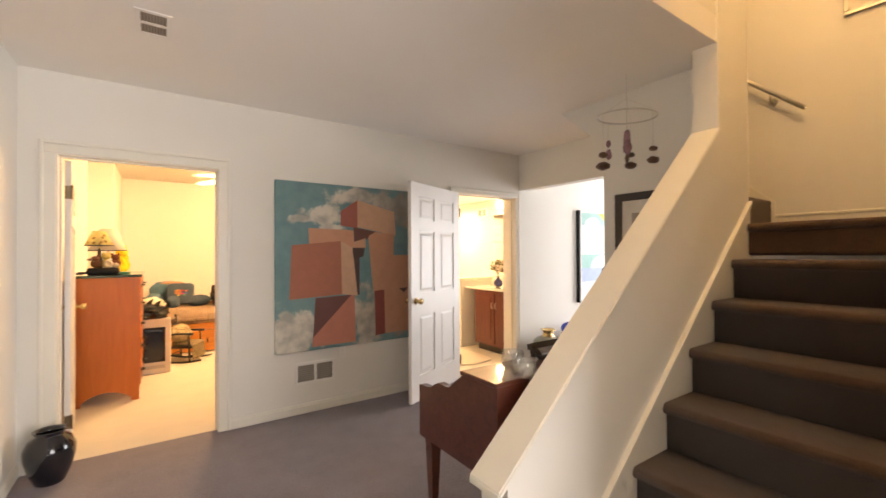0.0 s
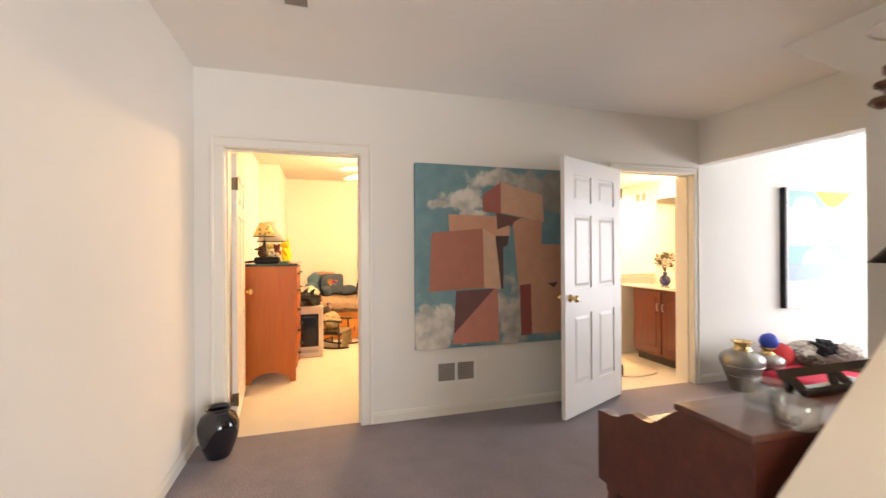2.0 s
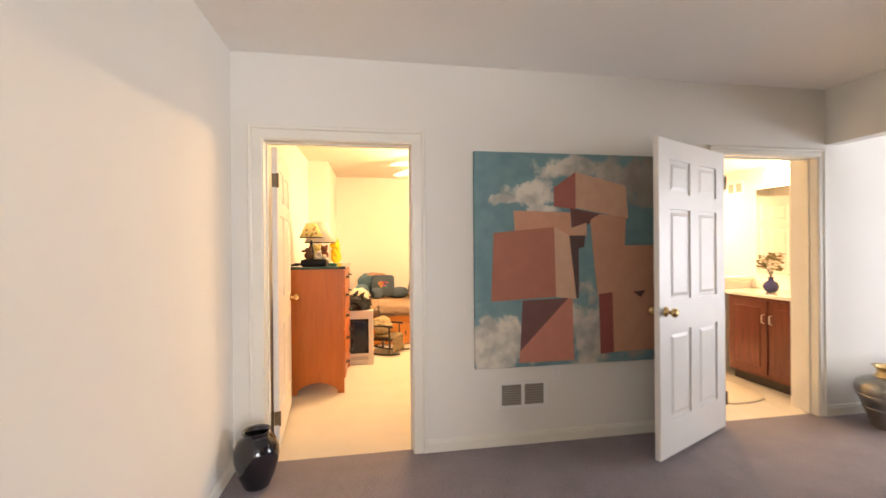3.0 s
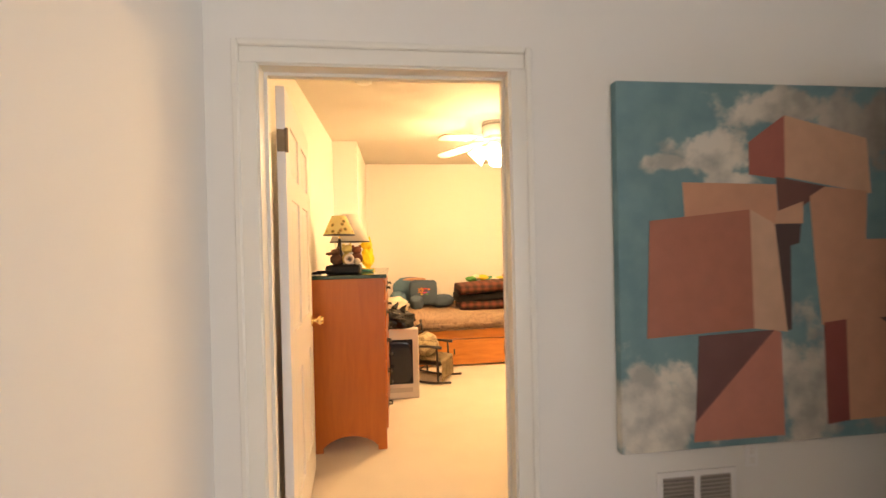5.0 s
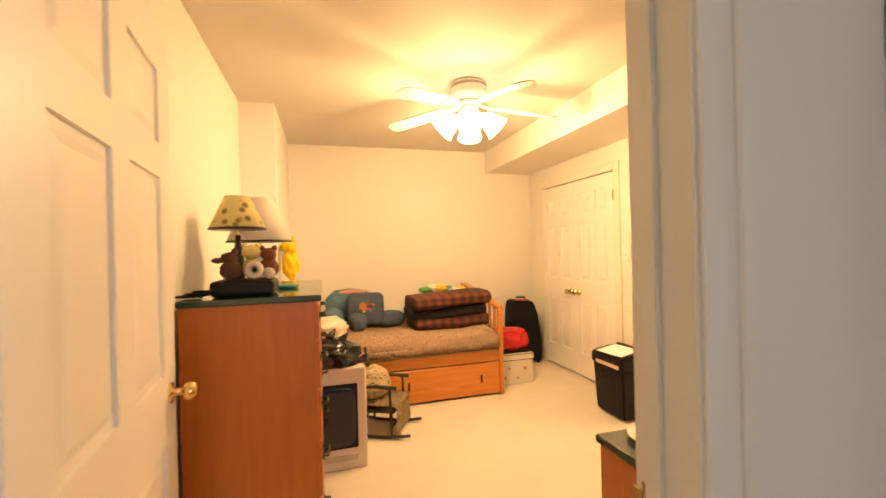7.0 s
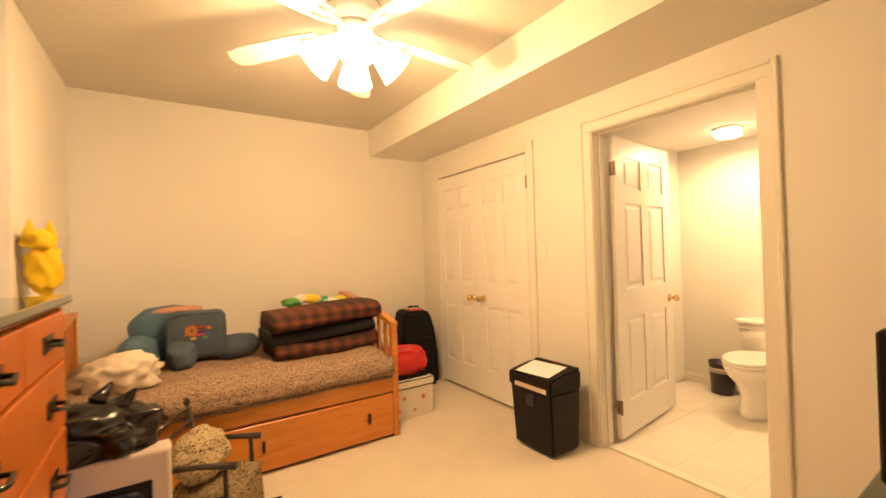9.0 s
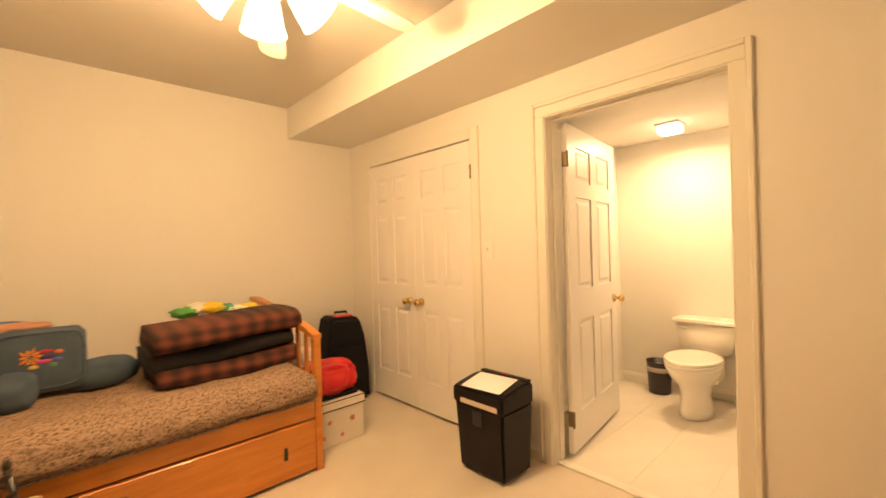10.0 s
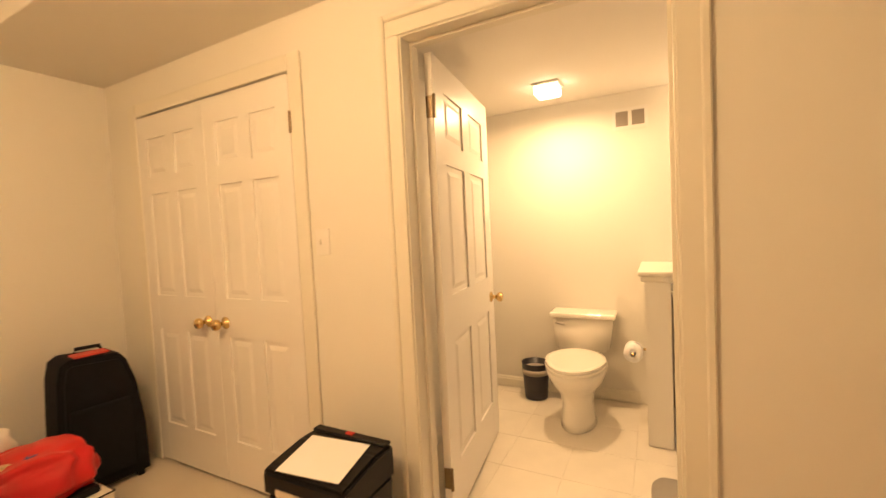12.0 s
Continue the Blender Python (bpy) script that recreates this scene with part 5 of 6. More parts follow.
bb_ = thing("black_bag", "shiny black plastic bag slumped on the television", "bag")
part("body", bin_bag((0.32, 6.16, TH + 0.060), (0.21, 0.15, 0.096), 1.3), BAG, bb_, "", True)
for x_, y_, tx, ty, h_ in ((0.33, 6.18, 0.05, 0.03, 0.10), (0.40, 6.14, 0.06, -0.02, 0.085)):
    bm = tube(bmesh.new(), [(x_, y_, TH + 0.12), (x_ + tx * 0.3, y_ + ty * 0.3, TH + 0.12 + h_ * 0.5), (x_ + tx, y_ + ty, TH + 0.12 + h_)], [0.045, 0.028, 0.006], 12)
    bmesh.ops.subdivide_edges(bm, edges=bm.edges[:], cuts=2)
    for v in bm.verts:
        v.co += 0.014 * noise.noise(v.co * 28) * Vector((1, 1, 0.4))
    part("handle_tie", bm, BAG, bb_, "", True)
solid("white_cloth", blob(bmesh.new(), (0.33, 7.16, 0.67), (0.17, 0.14, 0.11), 0.45, 3, 5, 4, 0.585), CREAM, "crumpled cream cloth on the bed", "cloth", smooth=True)

# ---- child's rocking chair ----
rc = thing("rocking_chair", "small dark wooden child's rocking chair with leopard-print cloth", "rocking chair", pose(0.72, 6.54, 0, 0, 0, -28) @ Matrix.Diagonal((0.86, 0.95, 0.92, 1)))
for s in (-0.16, 0.16):
    pts = [(x, s, 0.012 + 0.55 * (x * x) * 0.55) for x in [-0.30 + 0.06 * k for k in range(11)]]
    part("rocker", tube(bmesh.new(), pts, 0.013, 8), DARKW, rc, "", True)
    part("front_leg", tube(bmesh.new(), [(0.14, s, 0.015), (0.14, s, 0.13), (0.13, s, 0.40)], [0.012, 0.016, 0.011]), DARKW, rc, "", True)
    part("back_leg", tube(bmesh.new(), [(-0.15, s, 0.015), (-0.15, s, 0.2), (-0.225, s, 0.60)], [0.012, 0.015, 0.012]), DARKW, rc, "", True)
    part("armrest", tube(bmesh.new(), [(-0.18, s, 0.39), (0.0, s, 0.405), (0.19, s, 0.40)], [0.012, 0.014, 0.018]), DARKW, rc, "", True)
    part("finial", blob(bmesh.new(), (-0.227, s, 0.612), (0.018, 0.018, 0.024), 0, 1, 0, 2), DARKW, rc, "", True)
part("seat", B(-0.17, 0.17, -0.17, 0.17, 0.20, 0.225, 0.01, 2), DARKW, rc)
for z in (0.42, 0.50, 0.575):
    part("back_slat", tube(bmesh.new(), [(-0.15 - (z - 0.2) * 0.18, -0.16, z), (-0.15 - (z - 0.2) * 0.18, 0.16, z)], 0.011), DARKW, rc, "", True)
part("stretcher", tube(bmesh.new(), [(0.14, -0.16, 0.09), (0.14, 0.16, 0.09)], 0.009), DARKW, rc, "", True)
part("stretcher", tube(bmesh.new(), [(-0.15, -0.16, 0.11), (-0.15, 0.16, 0.11)], 0.009), DARKW, rc, "", True)


def draped_cloth(w, d, z, drop, seed):
    """A cloth over a seat that hangs down in front."""
    bm = bmesh.new()
    nu, nv = 22, 30
    grid = []
    for i in range(nu + 1):
        row = []
        for j in range(nv + 1):
            u, v = i / nu - 0.5, j / nv
            s = v * (d + drop)
            if s < d:
                x, zz = -d / 2 + s, z + 0.012 * noise.noise(Vector((u * 6, v * 7, seed))) + 0.015
            else:
                x, zz = d / 2 + 0.012 * noise.noise(Vector((u * 9, v * 4, seed))) + 0.012, z + 0.012 - (s - d)
            row.append(bm.verts.new((x, u * w + 0.012 * noise.noise(Vector((u * 3, v * 5, seed + 4))), zz)))
        grid.append(row)
    for i in range(nu):
        for j in range(nv):
            bm.faces.new((grid[i][j], grid[i + 1][j], grid[i + 1][j + 1], grid[i][j + 1]))
    bmesh.ops.solidify(bm, geom=bm.faces[:], thickness=0.008)
    return bm


ob = solid("leopard_cloth", draped_cloth(0.34, 0.36, 0.245, 0.22, 2.0), LEOP2, "leopard-print cloth draped over the rocking chair seat", "cloth", smooth=True)
ob.matrix_world = pose(0.72, 6.54, 0, 0, 0, -28) @ Matrix.Diagonal((0.86, 0.95, 0.92, 1))
ob = solid("leopard_cushion", blob(bmesh.new(), (-0.08, 0.02, 0.38), (0.13, 0.165, 0.13), 0.22, 2.4, 3, 4, 0.262), LEOP2, "leopard-print cushion on the rocking chair", "cushion", smooth=True)
ob.matrix_world = pose(0.72, 6.54, 0, 0, 0, -28) @ Matrix.Diagonal((0.86, 0.95, 0.92, 1))

# ---- daybed ----
BX0, BX1, BY0, BY1 = -0.02, 1.90, 6.92, 8.0
bed = thing("daybed", "orange maple daybed with a trundle drawer and slatted ends", "bed")
for x in (BX0, BX1 - 0.045):
    part("post", B(x, x + 0.045, BY0, BY0 + 0.045, 0, 0.775, 0.006, 2), DAYBED, bed)
    part("post", B(x, x + 0.045, BY1 - 0.045, BY1, 0, 0.93, 0.006, 2), DAYBED, bed)
    rail = [(BY0 + 0.0, 0.775), (BY0 + 0.0, 0.80), (BY0 + 0.12, 0.835), (BY0 + 0.5, 0.90), (BY1 - 0.1, 0.955), (BY1, 0.955), (BY1, 0.93), (BY1 - 0.1, 0.925), (BY0 + 0.5, 0.865), (BY0 + 0.12, 0.80)]
    part("top_rail", prism(bmesh.new(), rail, "x", x - 0.004, x + 0.049), DAYBED, bed)
    part("bottom_rail", B(x + 0.008, x + 0.037, BY0 + 0.045, BY1 - 0.045, 0.33, 0.42), DAYBED, bed)
    for k in range(8):
        y = BY0 + 0.13 + 0.118 * k
        part("slat", B(x + 0.014, x + 0.030, y, y + 0.035, 0.42, 0.80 + 0.115 * min(1, (y - BY0) / 0.9), 0.003), DAYBED, bed)
part("side_rail", B(BX0 + 0.045, BX1 - 0.045, BY0 + 0.008, BY0 + 0.035, 0.315, 0.425, 0.004), DAYBED, bed)
part("back_rail", B(BX0 + 0.045, BX1 - 0.045, BY1 - 0.04, BY1 - 0.01, 0.30, 0.60), DAYBED, bed)
part("slat_deck", B(BX0 + 0.045, BX1 - 0.045, BY0 + 0.035, BY1 - 0.04, 0.36, 0.385), DAYBED, bed)
tr = part("trundle_drawer", B(0.70, BX1 - 0.05, BY0 - 0.004, BY0 + 0.022, 0.022, 0.305, 0.004), DAYBED, bed)
part("trundle_box", B(0.72, BX1 - 0.07, BY0 + 0.022, BY1 - 0.08, 0.03, 0.25), DAYBED, bed)
part("trundle_drawer", B(BX0 + 0.05, 0.692, BY0 - 0.004, BY0 + 0.022, 0.022, 0.305, 0.004), DAYBED, bed)
for x in (1.0, 1.67):
    part("pull", B(x - 0.009, x + 0.009, BY0 - 0.018, BY0 - 0.004, 0.135, 0.205, 0.005, 2), MATS["dark_bronze"], tr, "dark bronze vertical pull")


def mattress():
    bm = bmesh.new()
    box(bm, BX0 + 0.05, BX1 - 0.05, BY0 - 0.0, BY1 - 0.05, 0.39, 0.60)
    bmesh.ops.subdivide_edges(bm, edges=bm.edges[:], cuts=34, use_grid_fill=True)
    for v in bm.verts:
        n = noise.noise(Vector((v.co.x * 4, v.co.y * 5, 1.3)))
        n2 = noise.noise(Vector((v.co.x * 14, v.co.y * 12, v.co.z * 14)))
        if v.co.z > 0.5:
            edge = min(v.co.y - BY0, BX1 - 0.05 - v.co.x)
            v.co.z += 0.03 * n + 0.012 * n2 - 0.045 * max(0, 1 - edge / 0.10) ** 2
        if v.co.y < BY0 + 0.02:
            s = math.sin(math.pi * min(1, max(0, (v.co.z - 0.39) / 0.2)))
            v.co.y -= 0.045 * s + 0.022 * n2
            if v.co.z < 0.45:
                v.co.z += 0.03 * n + 0.012 * n2 + 0.03
    return bm


mt = thing("mattress", "mattress under a rumpled leopard-print cover on the daybed", "mattress")
part("cover", mattress(), LEOP, mt, "", True)
part("core", B(BX0 + 0.07, BX1 - 0.07, BY0 + 0.05, BY1 - 0.07, 0.386, 0.50, 0.02, 2), CREAM, mt)
hem = [(BX0 + 0.06 + 0.05 * k, BY0 - 0.012 + 0.008 * noise.noise(Vector((k * 0.7, 0, 2))), 0.425 + 0.018 * noise.noise(Vector((k * 0.45, 3, 0)))) for k in range(37)]
part("hem", tube(bmesh.new(), hem, 0.007, 6), LEOP, mt, "", True)
# denim bed-rest cushions
cu = thing("backrest_cushion", "pale blue denim bed-rest cushion with arms on the daybed", "cushion")
part("back", blob(bmesh.new(), (0.538, 7.72, 0.78), (0.22, 0.13, 0.19), 0.12, 2, 1, 4, 0.60, 0.7), DENIM2, cu, "", True)
part("arm", blob(bmesh.new(), (0.378, 7.55, 0.70), (0.11, 0.19, 0.105), 0.1, 2, 2, 4, 0.60, 0.8), DENIM2, cu, "", True)
part("panel", blob(bmesh.new(), (0.598, 7.66, 0.945), (0.15, 0.07, 0.025), 0.1, 2, 2, 3), cmat((0.55, 0.28, 0.18), 0.9), cu, "faded orange panel", True)
cu = thing("backrest_cushion", "dark blue denim bed-rest cushion with an embroidered flower on the daybed", "cushion")
part("back", blob(bmesh.new(), (0.698, 7.50, 0.79), (0.175, 0.085, 0.155), 0.05, 2, 8, 5, 0.60, 0.38), DENIM, cu, "", True)
part("arm", blob(bmesh.new(), (0.608, 7.38, 0.68), (0.085, 0.15, 0.085), 0.1, 2, 3, 4, 0.60, 0.8), DENIM, cu, "", True)
part("arm", blob(bmesh.new(), (0.938, 7.52, 0.675), (0.15, 0.09, 0.08), 0.12, 2, 5, 4, 0.60, 0.8), DENIM, cu, "", True)
part("welt", tube(bmesh.new(), [(0.698 + 0.158 * math.copysign(abs(math.cos(t_)) ** 0.35, math.cos(t_)), 7.425, 0.80 + 0.135 * math.copysign(abs(math.sin(t_)) ** 0.35, math.sin(t_))) for t_ in [2 * math.pi * k / 48 + 0.02 for k in range(49)]], 0.007, 6), DENIM, cu, "", True)
for k in range(10):
    a = 2 * math.pi * k / 10
    petal = [(0.665 + r_ * math.cos(a + o_), 0.825 + r_ * math.sin(a + o_)) for r_, o_ in ((0.006, 0), (0.03, -0.2), (0.05 - 0.012 * (k % 2), 0), (0.03, 0.2))]
    part("embroidery", flat_poly(petal, 7.409, 7.415), cmat(((0.75, 0.22, 0.04), (0.72, 0.30, 0.06))[k % 2], 0.9), cu, "orange embroidered petal")
for i, (dx, dz, w_, c_) in enumerate(((0.05, 0.02, 0.03, (0.45, 0.04, 0.05)), (0.055, -0.005, 0.035, (0.06, 0.04, 0.12)), (0.045, -0.028, 0.03, (0.6, 0.08, 0.25)), (0.10, 0.012, 0.016, (0.72, 0.18, 0.06)), (0.095, -0.025, 0.018, (0.10, 0.14, 0.45)), (0.01, -0.05, 0.016, (0.65, 0.5, 0.12)), (0.075, -0.048, 0.014, (0.12, 0.30, 0.12)))):
    part("embroidery", blob(bmesh.new(), (0.665 + dx, 7.412, 0.825 + dz), (w_, 0.005, 0.010), 0.5, 4, i, 2), cmat(c_, 0.9), cu)


def plaid():
    m = mat("plaid_fleece", (0.10, 0.025, 0.012), 0.9, vary=0, bump=0.6, bscale=200)
    nt = m.node_tree
    tc, b = nt.nodes["Texture Coordinate"], nt.nodes["Principled BSDF"]
    out = None
    for axis in ("X", "Z"):
        w = nt.nodes.new("ShaderNodeTexWave")
        w.wave_type, w.bands_direction = "BANDS", axis
        w.inputs["Scale"].default_value = 3.4 if axis == "X" else 5.0
        w.inputs["Distortion"].default_value = 1.2
        nt.links.new(tc.outputs["Object"], w.inputs["Vector"])
        if out is None:
            out = w.outputs["Fac"]
        else:
            mu = nt.nodes.new("ShaderNodeMath")
            mu.operation = "ADD"
            nt.links.new(out, mu.inputs[0])
            nt.links.new(w.outputs["Fac"], mu.inputs[1])
            out = mu.outputs[0]
    cr = nt.nodes.new("ShaderNodeValToRGB")
    cr.color_ramp.elements[0].position, cr.color_ramp.elements[0].color = 0.12, (0.020, 0.007, 0.005, 1)
    cr.color_ramp.elements[1].position, cr.color_ramp.elements[1].color = 0.95, (0.14, 0.036, 0.020, 1)
    e = cr.color_ramp.elements.new(0.5)
    e.color = (0.075, 0.019, 0.010, 1)
    half = nt.nodes.new("ShaderNodeMath")
    half.operation = "MULTIPLY"
    half.inputs[1].default_value = 0.5
    nt.links.new(out, half.inputs[0])
    nt.links.new(half.outputs[0], cr.inputs[0])
    nt.links.new(cr.outputs[0], b.inputs["Base Color"])
    return m


PLAID = plaid()
FLEECE = mat("black_fleece", (0.006, 0.0055, 0.006), 0.95, vary=0.2, scale=9, bump=0.7, bscale=200)


def fold(x0, x1, y0, y1, z0, z1, seed):
    bm = bmesh.new()
    n, k = 26, 20
    rings = []
    for i in range(n + 1):
        x = x0 + (x1 - x0) * i / n
        ring = []
        for j in range(k):
            a = 2 * math.pi * j / k
            c_, s_ = math.cos(a), math.sin(a)
            e = 0.45
            wob = 1 + 0.07 * noise.noise(Vector((x * 5, c_ * 1.5 + seed, s_ * 1.5)))
            y = (y0 + y1) / 2 + (y1 - y0) / 2 * math.copysign(abs(c_) ** e, c_) * wob
            z = (z0 + z1) / 2 + (z1 - z0) / 2 * math.copysign(abs(s_) ** 0.7, s_) * wob - 0.02 * math.sin(math.pi * i / n + seed)
            ring.append(bm.verts.new((x + 0.012 * noise.noise(Vector((c_, s_, seed))) * (1 if i in (0, n) else 0), y, z)))
        rings.append(ring)
    for a, b in zip(rings, rings[1:]):
        for j in range(k):
            bm.faces.new((a[j], a[(j + 1) % k], b[(j + 1) % k], b[j]))
    bm.faces.new(rings[0][::-1]), bm.faces.new(rings[-1])
    return bm


bl = thing("folded_blanket", "folded red-brown plaid and black fleece blanket on the daybed", "blanket")
part("bottom_fold", fold(1.12, 1.84, 7.12, 7.60, 0.60, 0.73, 0.2), PLAID, bl, "", True)
part("middle_fold", fold(1.09, 1.825, 7.14, 7.58, 0.70, 0.81, 1.1), FLEECE, bl, "", True)
part("top_fold", fold(1.11, 1.87, 7.10, 7.60, 0.79, 0.92, 2.0), PLAID, bl, "", True)
gt = thing("printed_scarf", "crumpled green, yellow and white printed scarf on the blanket", "scarf")
for i, c_ in enumerate(((0.10, 0.35, 0.08), (0.75, 0.72, 0.6), (0.75, 0.55, 0.05), (0.08, 0.30, 0.18), (0.78, 0.75, 0.65), (0.6, 0.5, 0.06))):
    part("fold", blob(bmesh.new(), (1.34 + 0.075 * i, 7.60 + 0.02 * (i % 2), 0.932 + 0.02 * math.sin(i * 1.1)), (0.07, 0.06, 0.035), 0.5, 3, i, 3), cmat(c_, 0.85), gt, "", True)

# ---- storage box, bag and suitcase ----
bx = thing("storage_box", "white floral storage box with a lid on the carpet", "box")
part("body", B(1.95, 2.31, 7.13, 7.50, 0, 0.235, 0.004), cmat((0.74, 0.68, 0.58), 0.7, 0.03), bx)
part("lid", B(1.942, 2.318, 7.122, 7.508, 0.236, 0.295, 0.005), cmat((0.78, 0.73, 0.64), 0.7, 0.03), bx)
for z_ in (0.2362, 0.2905):
    part("edge_trim", B(1.940, 2.320, 7.1195, 7.1215, z_, z_ + 0.006), BLACKP, bx, "dark edge binding")
    part("edge_trim", B(2.3185, 2.3205, 7.1195, 7.51, z_, z_ + 0.006), BLACKP, bx, "dark edge binding")
for i, (x, z, r) in enumerate(((2.22, 0.15, 0.026), (2.05, 0.16, 0.02), (2.0, 0.07, 0.024), (2.14, 0.06, 0.018))):
    pts = [(x + r * (1 if k % 2 else 0.55) * math.cos(math.pi * k / 5), z + r * (1 if k % 2 else 0.55) * math.sin(math.pi * k / 5)) for k in range(10)]
    part("flower_print", flat_poly(pts, 7.1285, 7.1305), cmat((0.6, 0.20, 0.16)), bx)
for i, (y, z, r) in enumerate(((7.25, 0.14, 0.026), (7.40, 0.07, 0.022))):
    pts = [(y + r * (1 if k % 2 else 0.55) * math.cos(math.pi * k / 5), z + r * (1 if k % 2 else 0.55) * math.sin(math.pi * k / 5)) for k in range(10)]
    part("flower_print", prism(bmesh.new(), pts, "x", 2.3095, 2.3115), cmat((0.6, 0.20, 0.16)), bx)
solid("black_folder", B(1.98, 2.29, 7.16, 7.48, 0.296, 0.325, 0.008, 2), BLACKP, "flat black pouch on the storage box", "pouch")
rb = thing("red_bag", "red plastic shopping bag with a printed motif on a box", "bag")
part("body", blob(bmesh.new(), (2.12, 7.31, 0.41), (0.185, 0.16, 0.11), 0.22, 2.6, 3, 5, 0.326, 0.62), RED, rb, "", True)
for i, (dx, dz, c_) in enumerate(((0.06, 0.085, (0.75, 0.7, 0.6)), (0.0, 0.10, (0.05, 0.1, 0.3)), (-0.05, 0.095, (0.7, 0.55, 0.3)), (0.11, 0.075, (0.7, 0.62, 0.4)), (0.02, 0.10, (0.2, 0.3, 0.2)))):
    part("motif", blob(bmesh.new(), (2.11 + dx, 7.22 + 0.02 * i, 0.405 + dz), (0.035, 0.03, 0.014), 0.5, 3, i, 3), cmat(c_, 0.6), rb, "", True)
solid("white_bag", blob(bmesh.new(), (2.03, 7.47, 0.47), (0.10, 0.08, 0.14), 0.35, 3, 6, 4, 0.326, 0.8), cmat((0.75, 0.72, 0.68), 0.5), "crumpled white plastic bag on the storage box", "bag", smooth=True)


def suitcase():
    d = thing("suitcase", "black fabric upright suitcase with a red tag on carpet", "suitcase", pose(2.545, 7.84, 0, 0, 0, -6) @ Matrix.Diagonal((0.86, 1, 1, 1)))
    bm = prism(bmesh.new(), [(-0.215, 0.03), (0.24, 0.03), (0.235, 0.30), (0.20, 0.55), (0.155, 0.68), (0.12, 0.72), (-0.12, 0.735), (-0.165, 0.71), (-0.185, 0.62)], "y", -0.13, 0.13)
    bmesh.ops.bevel(bm, geom=[e for e in bm.edges if abs(e.verts[0].co.y - e.verts[1].co.y) < 0.01], offset=0.03, segments=3, affect="EDGES")
    part("body", bm, SUIT, d)
    part("front_pocket", B(-0.15, 0.16, -0.155, -0.125, 0.10, 0.48, 0.012, 2), SUIT, d)
    part("handle", tube(bmesh.new(), [(-0.07, 0, 0.735), (-0.06, 0, 0.765), (0.06, 0, 0.762), (0.07, 0, 0.725)], 0.01), SUIT, d, "", True)
    part("name_tag", B(-0.10, 0.07, -0.115, -0.02, 0.737, 0.747, 0.003), cmat((0.6, 0.06, 0.05), 0.5), d, "red luggage tag")
    for x in (-0.17, 0.19):
        part("wheel", lathe(bmesh.new(), [(0.0, -0.012), (0.028, -0.012), (0.028, 0.012), (0, 0.012)], (x, 0.08, 0.028), 16, "y"), BLACKP, d)
        part("foot", B(x - 0.02, x + 0.02, -0.10, -0.07, 0.0, 0.04, 0.004), BLACKP, d)
    return d


suitcase()

# ---- paper shredder ----
sr = thing("paper_shredder", "black paper shredder with a sheet of paper on top", "shredder")
x0, x1, y0, y1 = 2.443, 2.728, 6.005, 6.362
bm = prism(bmesh.new(), [(x0 + 0.01, y0), (x1, y0), (x1, y1), (x0 + 0.01, y1)], "z", 0.015, 0.40)
for v in bm.verts:
    if v.co.z < 0.1:
        v.co.x += 0.02 if v.co.x < 2.5 else -0.01
        v.co.y += 0.015 if v.co.y < 6.2 else -0.015
bmesh.ops.bevel(bm, geom=bm.edges[:], offset=0.012, segments=2, affect="EDGES")
part("bin", bm, BLACKP, sr)
bm = prism(bmesh.new(), [(x0, 0.395), (x1, 0.395), (x1, 0.515), (x1 - 0.10, 0.52), (x0 + 0.03, 0.495), (x0, 0.485)], "y", y0 - 0.008, y1 + 0.008)
bmesh.ops.bevel(bm, geom=bm.edges[:], offset=0.012, segments=2, affect="EDGES")
part("head", bm, BLACKP, sr)
part("label_strip", B(x0 - 0.003, x0 + 0.003, y0 + 0.03, y1 - 0.06, 0.405, 0.432), cmat((0.62, 0.52, 0.42), 0.4), sr, "pale label strip")
part("window", B(x0 + 0.006, x0 + 0.016, 6.15, 6.22, 0.29, 0.38, 0.004), TVS, sr)
part("rim", B(x1 - 0.045, x1 - 0.005, y0, y1, 0.515, 0.528, 0.005), BLACKP, sr)
part("button", B(x1 - 0.035, x1 - 0.015, 6.167, 6.202, 0.528, 0.533, 0.002), cmat((0.6, 0.02, 0.02), 0.4), sr, "red button")
for x in (x0 + 0.06, x1 - 0.04):
    for y in (y0 + 0.04, y1 - 0.04):
        part("caster", lathe(bmesh.new(), [(0, -0.008), (0.012, -0.008), (0.012, 0.008), (0, 0.008)], (x, y, 0.012), 12, "y"), cmat((0.5, 0.48, 0.45)), sr)
pp = solid("paper_sheet", B(-0.10, 0.10, -0.13, 0.13, 0, 0.0015), PAPER, "blank white paper sheet on the shredder", "paper")
pp.matrix_world = pose(2.553, 6.176, 0.514, 0, -8, 6)

# ---- desk by the door ----
dk = thing("desk", "orange maple desk with a dark green top", "desk")
part("top", B(1.13, 2.33, WY + 0.135, 4.53, 0.735, 0.762, 0.008, 3), GREENT, dk, "polished dark green top")
for xa, xb in ((1.135, 1.50), (1.93, 2.28)):
    part("pedestal", B(xa, xb, WY + 0.15, 4.51, 0.0, 0.735, 0.003), DRESS, dk)
    for k in range(3):
        part("drawer", B(xa + 0.015, xb - 0.015, 4.508, 4.520, 0.06 + 0.225 * k, 0.27 + 0.225 * k, 0.004), DRESS, dk)
part("back_panel", B(1.50, 1.93, WY + 0.15, WY + 0.17, 0.2, 0.735), DRESS, dk)
mn = thing("computer_monitor", "black flat computer monitor on the desk, seen edge-on", "monitor")
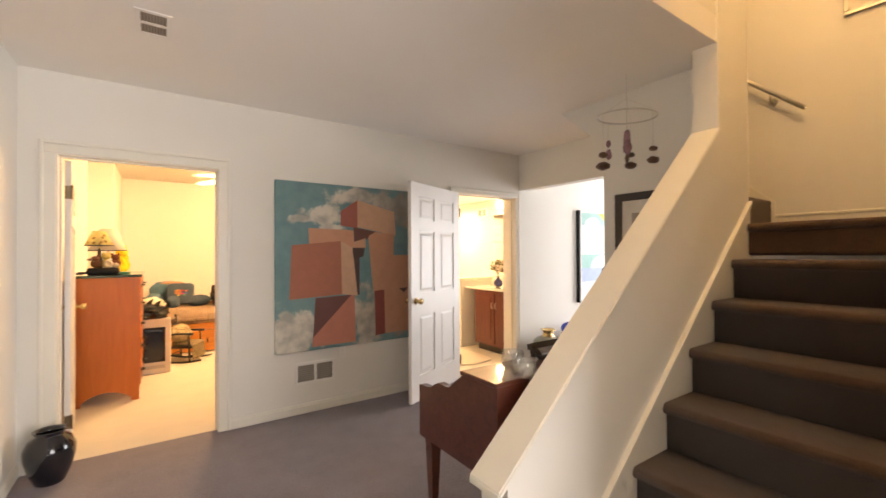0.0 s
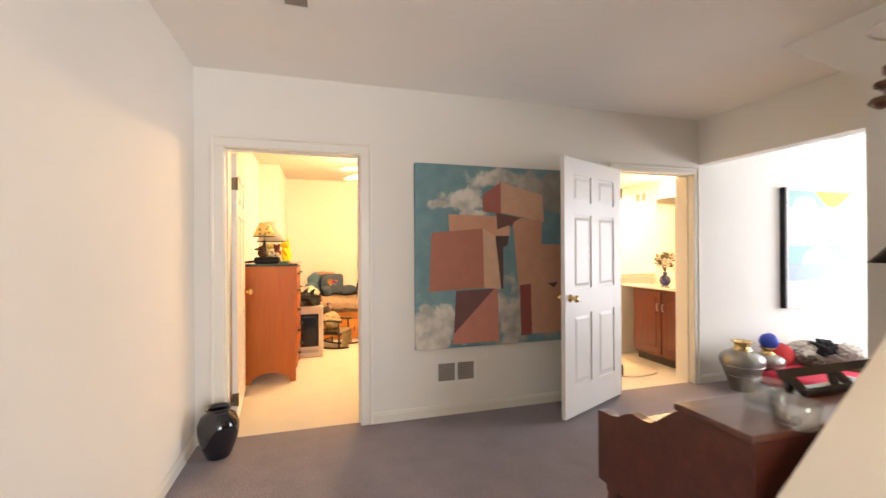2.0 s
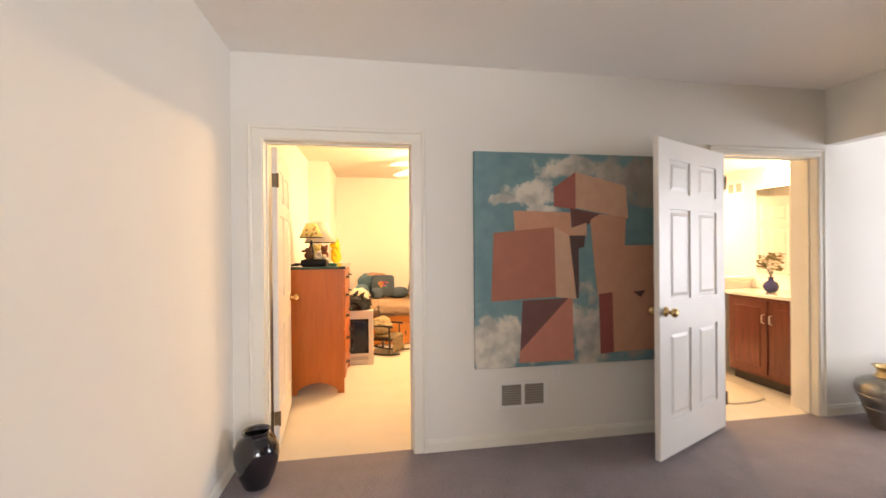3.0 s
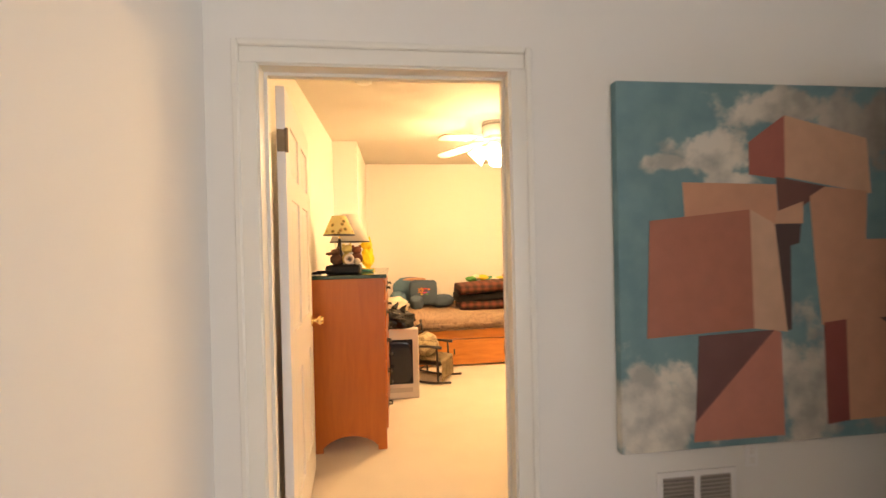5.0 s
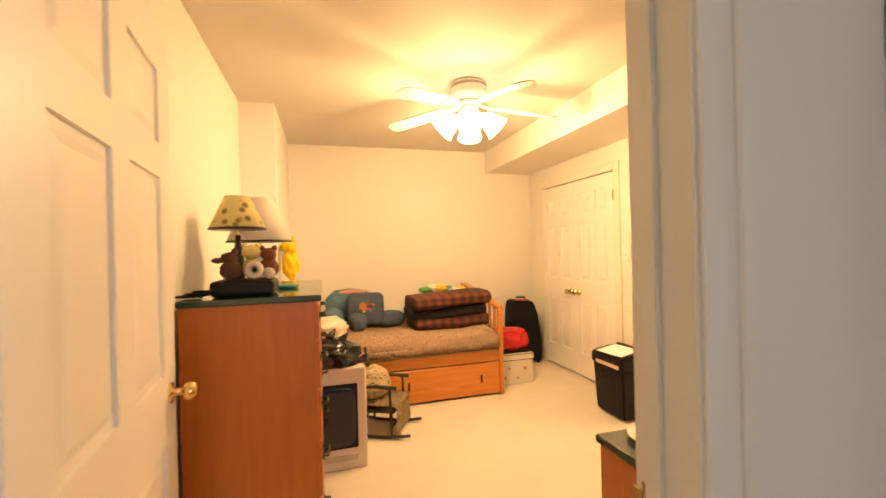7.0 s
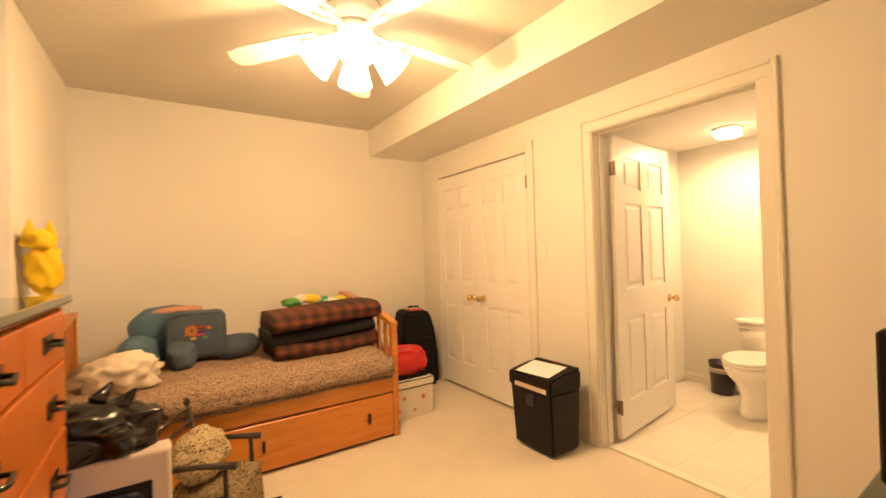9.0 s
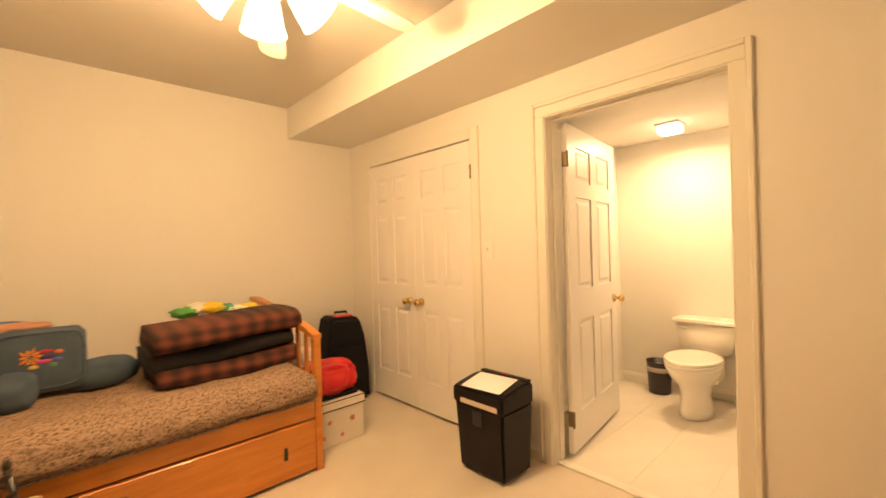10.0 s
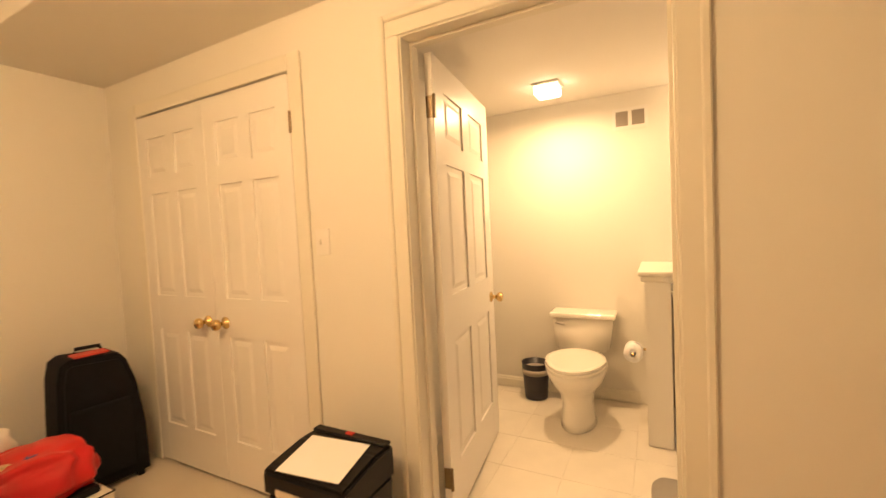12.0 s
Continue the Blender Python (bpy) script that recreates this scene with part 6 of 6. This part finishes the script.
part("stand_base", B(1.66, 1.90, 4.14, 4.36, 0.763, 0.778, 0.006), BLACKP, mn)
part("stand_neck", B(1.75, 1.81, 4.22, 4.26, 0.778, 0.95), BLACKP, mn)
part("panel", B(1.735, 1.785, 4.05, 4.495, 0.80, 1.105, 0.006), BLACKP, mn)
part("screen", B(1.731, 1.736, 4.07, 4.475, 0.82, 1.085), TVS, mn)
solid("white_plate", lathe(bmesh.new(), [(0.04, 0), (0.06, 0.004), (0.10, 0.016), (0.098, 0.019), (0.058, 0.008), (0, 0.008)], (1.29, 4.42, 0.7622), 28), PORC, "white plate on the green desk top", "plate", smooth=True)

# ---- upstairs lamp and windows ----
ul = thing("stairwell_light", "frosted stairwell ceiling lamp", "ceiling light")
part("base", lathe(bmesh.new(), [(0, 5.199), (0.12, 5.199), (0.12, 5.17), (0.10, 5.165)], (2.6, 0.85, 0), 24), FANW, ul)
part("shade", lathe(bmesh.new(), [(0.11, 5.168), (0.13, 5.12), (0.10, 5.05), (0.05, 5.02), (0, 5.015)], (2.6, 0.85, 0), 24), FROST, ul, "", True)


def window(name, axis, at, a, b, z0, z1, panes):
    d = thing(name, "white-framed window out of view, letting in daylight", "window", kind="structure")
    def bb(u0, u1, v0, v1, w0, w1):
        return B(u0, u1, v0, v1, w0, w1) if axis == "x" else B(v0, v1, u0, u1, w0, w1)
    t0, t1 = at - 0.03, at + 0.03
    part("window_frame", bb(a, b, t0, t1, z0, z0 + 0.05), WHITE, d)
    part("window_frame", bb(a, b, t0, t1, z1 - 0.05, z1), WHITE, d)
    for k in range(panes + 1):
        u = a + (b - a - 0.05) * k / panes
        part("mullion", bb(u, u + 0.05, t0, t1, z0 + 0.05, z1 - 0.05), WHITE, d)
    for k in range(panes):
        u = a + (b - a - 0.05) * k / panes
        g = part("pane", bb(u + 0.05, u + (b - a - 0.05) / panes, at - 0.003, at + 0.003, z0 + 0.05, z1 - 0.05), GLASS, d)
        g.visible_shadow = False
    return d


window("window_1", "y", 8.26, 0.8, 3.6, 0.0, 2.2, 3)
window("window_2", "x", -2.56, 4.9, 7.5, 0.0, 2.2, 2)
# unseen window, added only as an opening for the hall's fill lamp
window("added_window", "x", -2.56, 1.1, 3.1, 0.3, 2.2, 2)
struct("ground", B(-30, 60, -60, 30, -0.5, -0.25), mat("lawn", (0.06, 0.09, 0.03), 0.95, vary=0.25, scale=1.5, fine=0.4, bscale=30), "mown lawn", "ground")

st = thing("strike_plate", "small brass strike plate on the door jamb", "strike plate")
part("plate", B(CLEAR_BED[1] - 0.003, CLEAR_BED[1] - 0.0005, WY + 0.075, WY + 0.108, 0.90, 0.97, 0.001), BRASS, st)
part("lip", B(CLEAR_BED[1] - 0.006, CLEAR_BED[1] - 0.001, WY + 0.106, WY + 0.126, 0.915, 0.955, 0.001), BRASS, st)
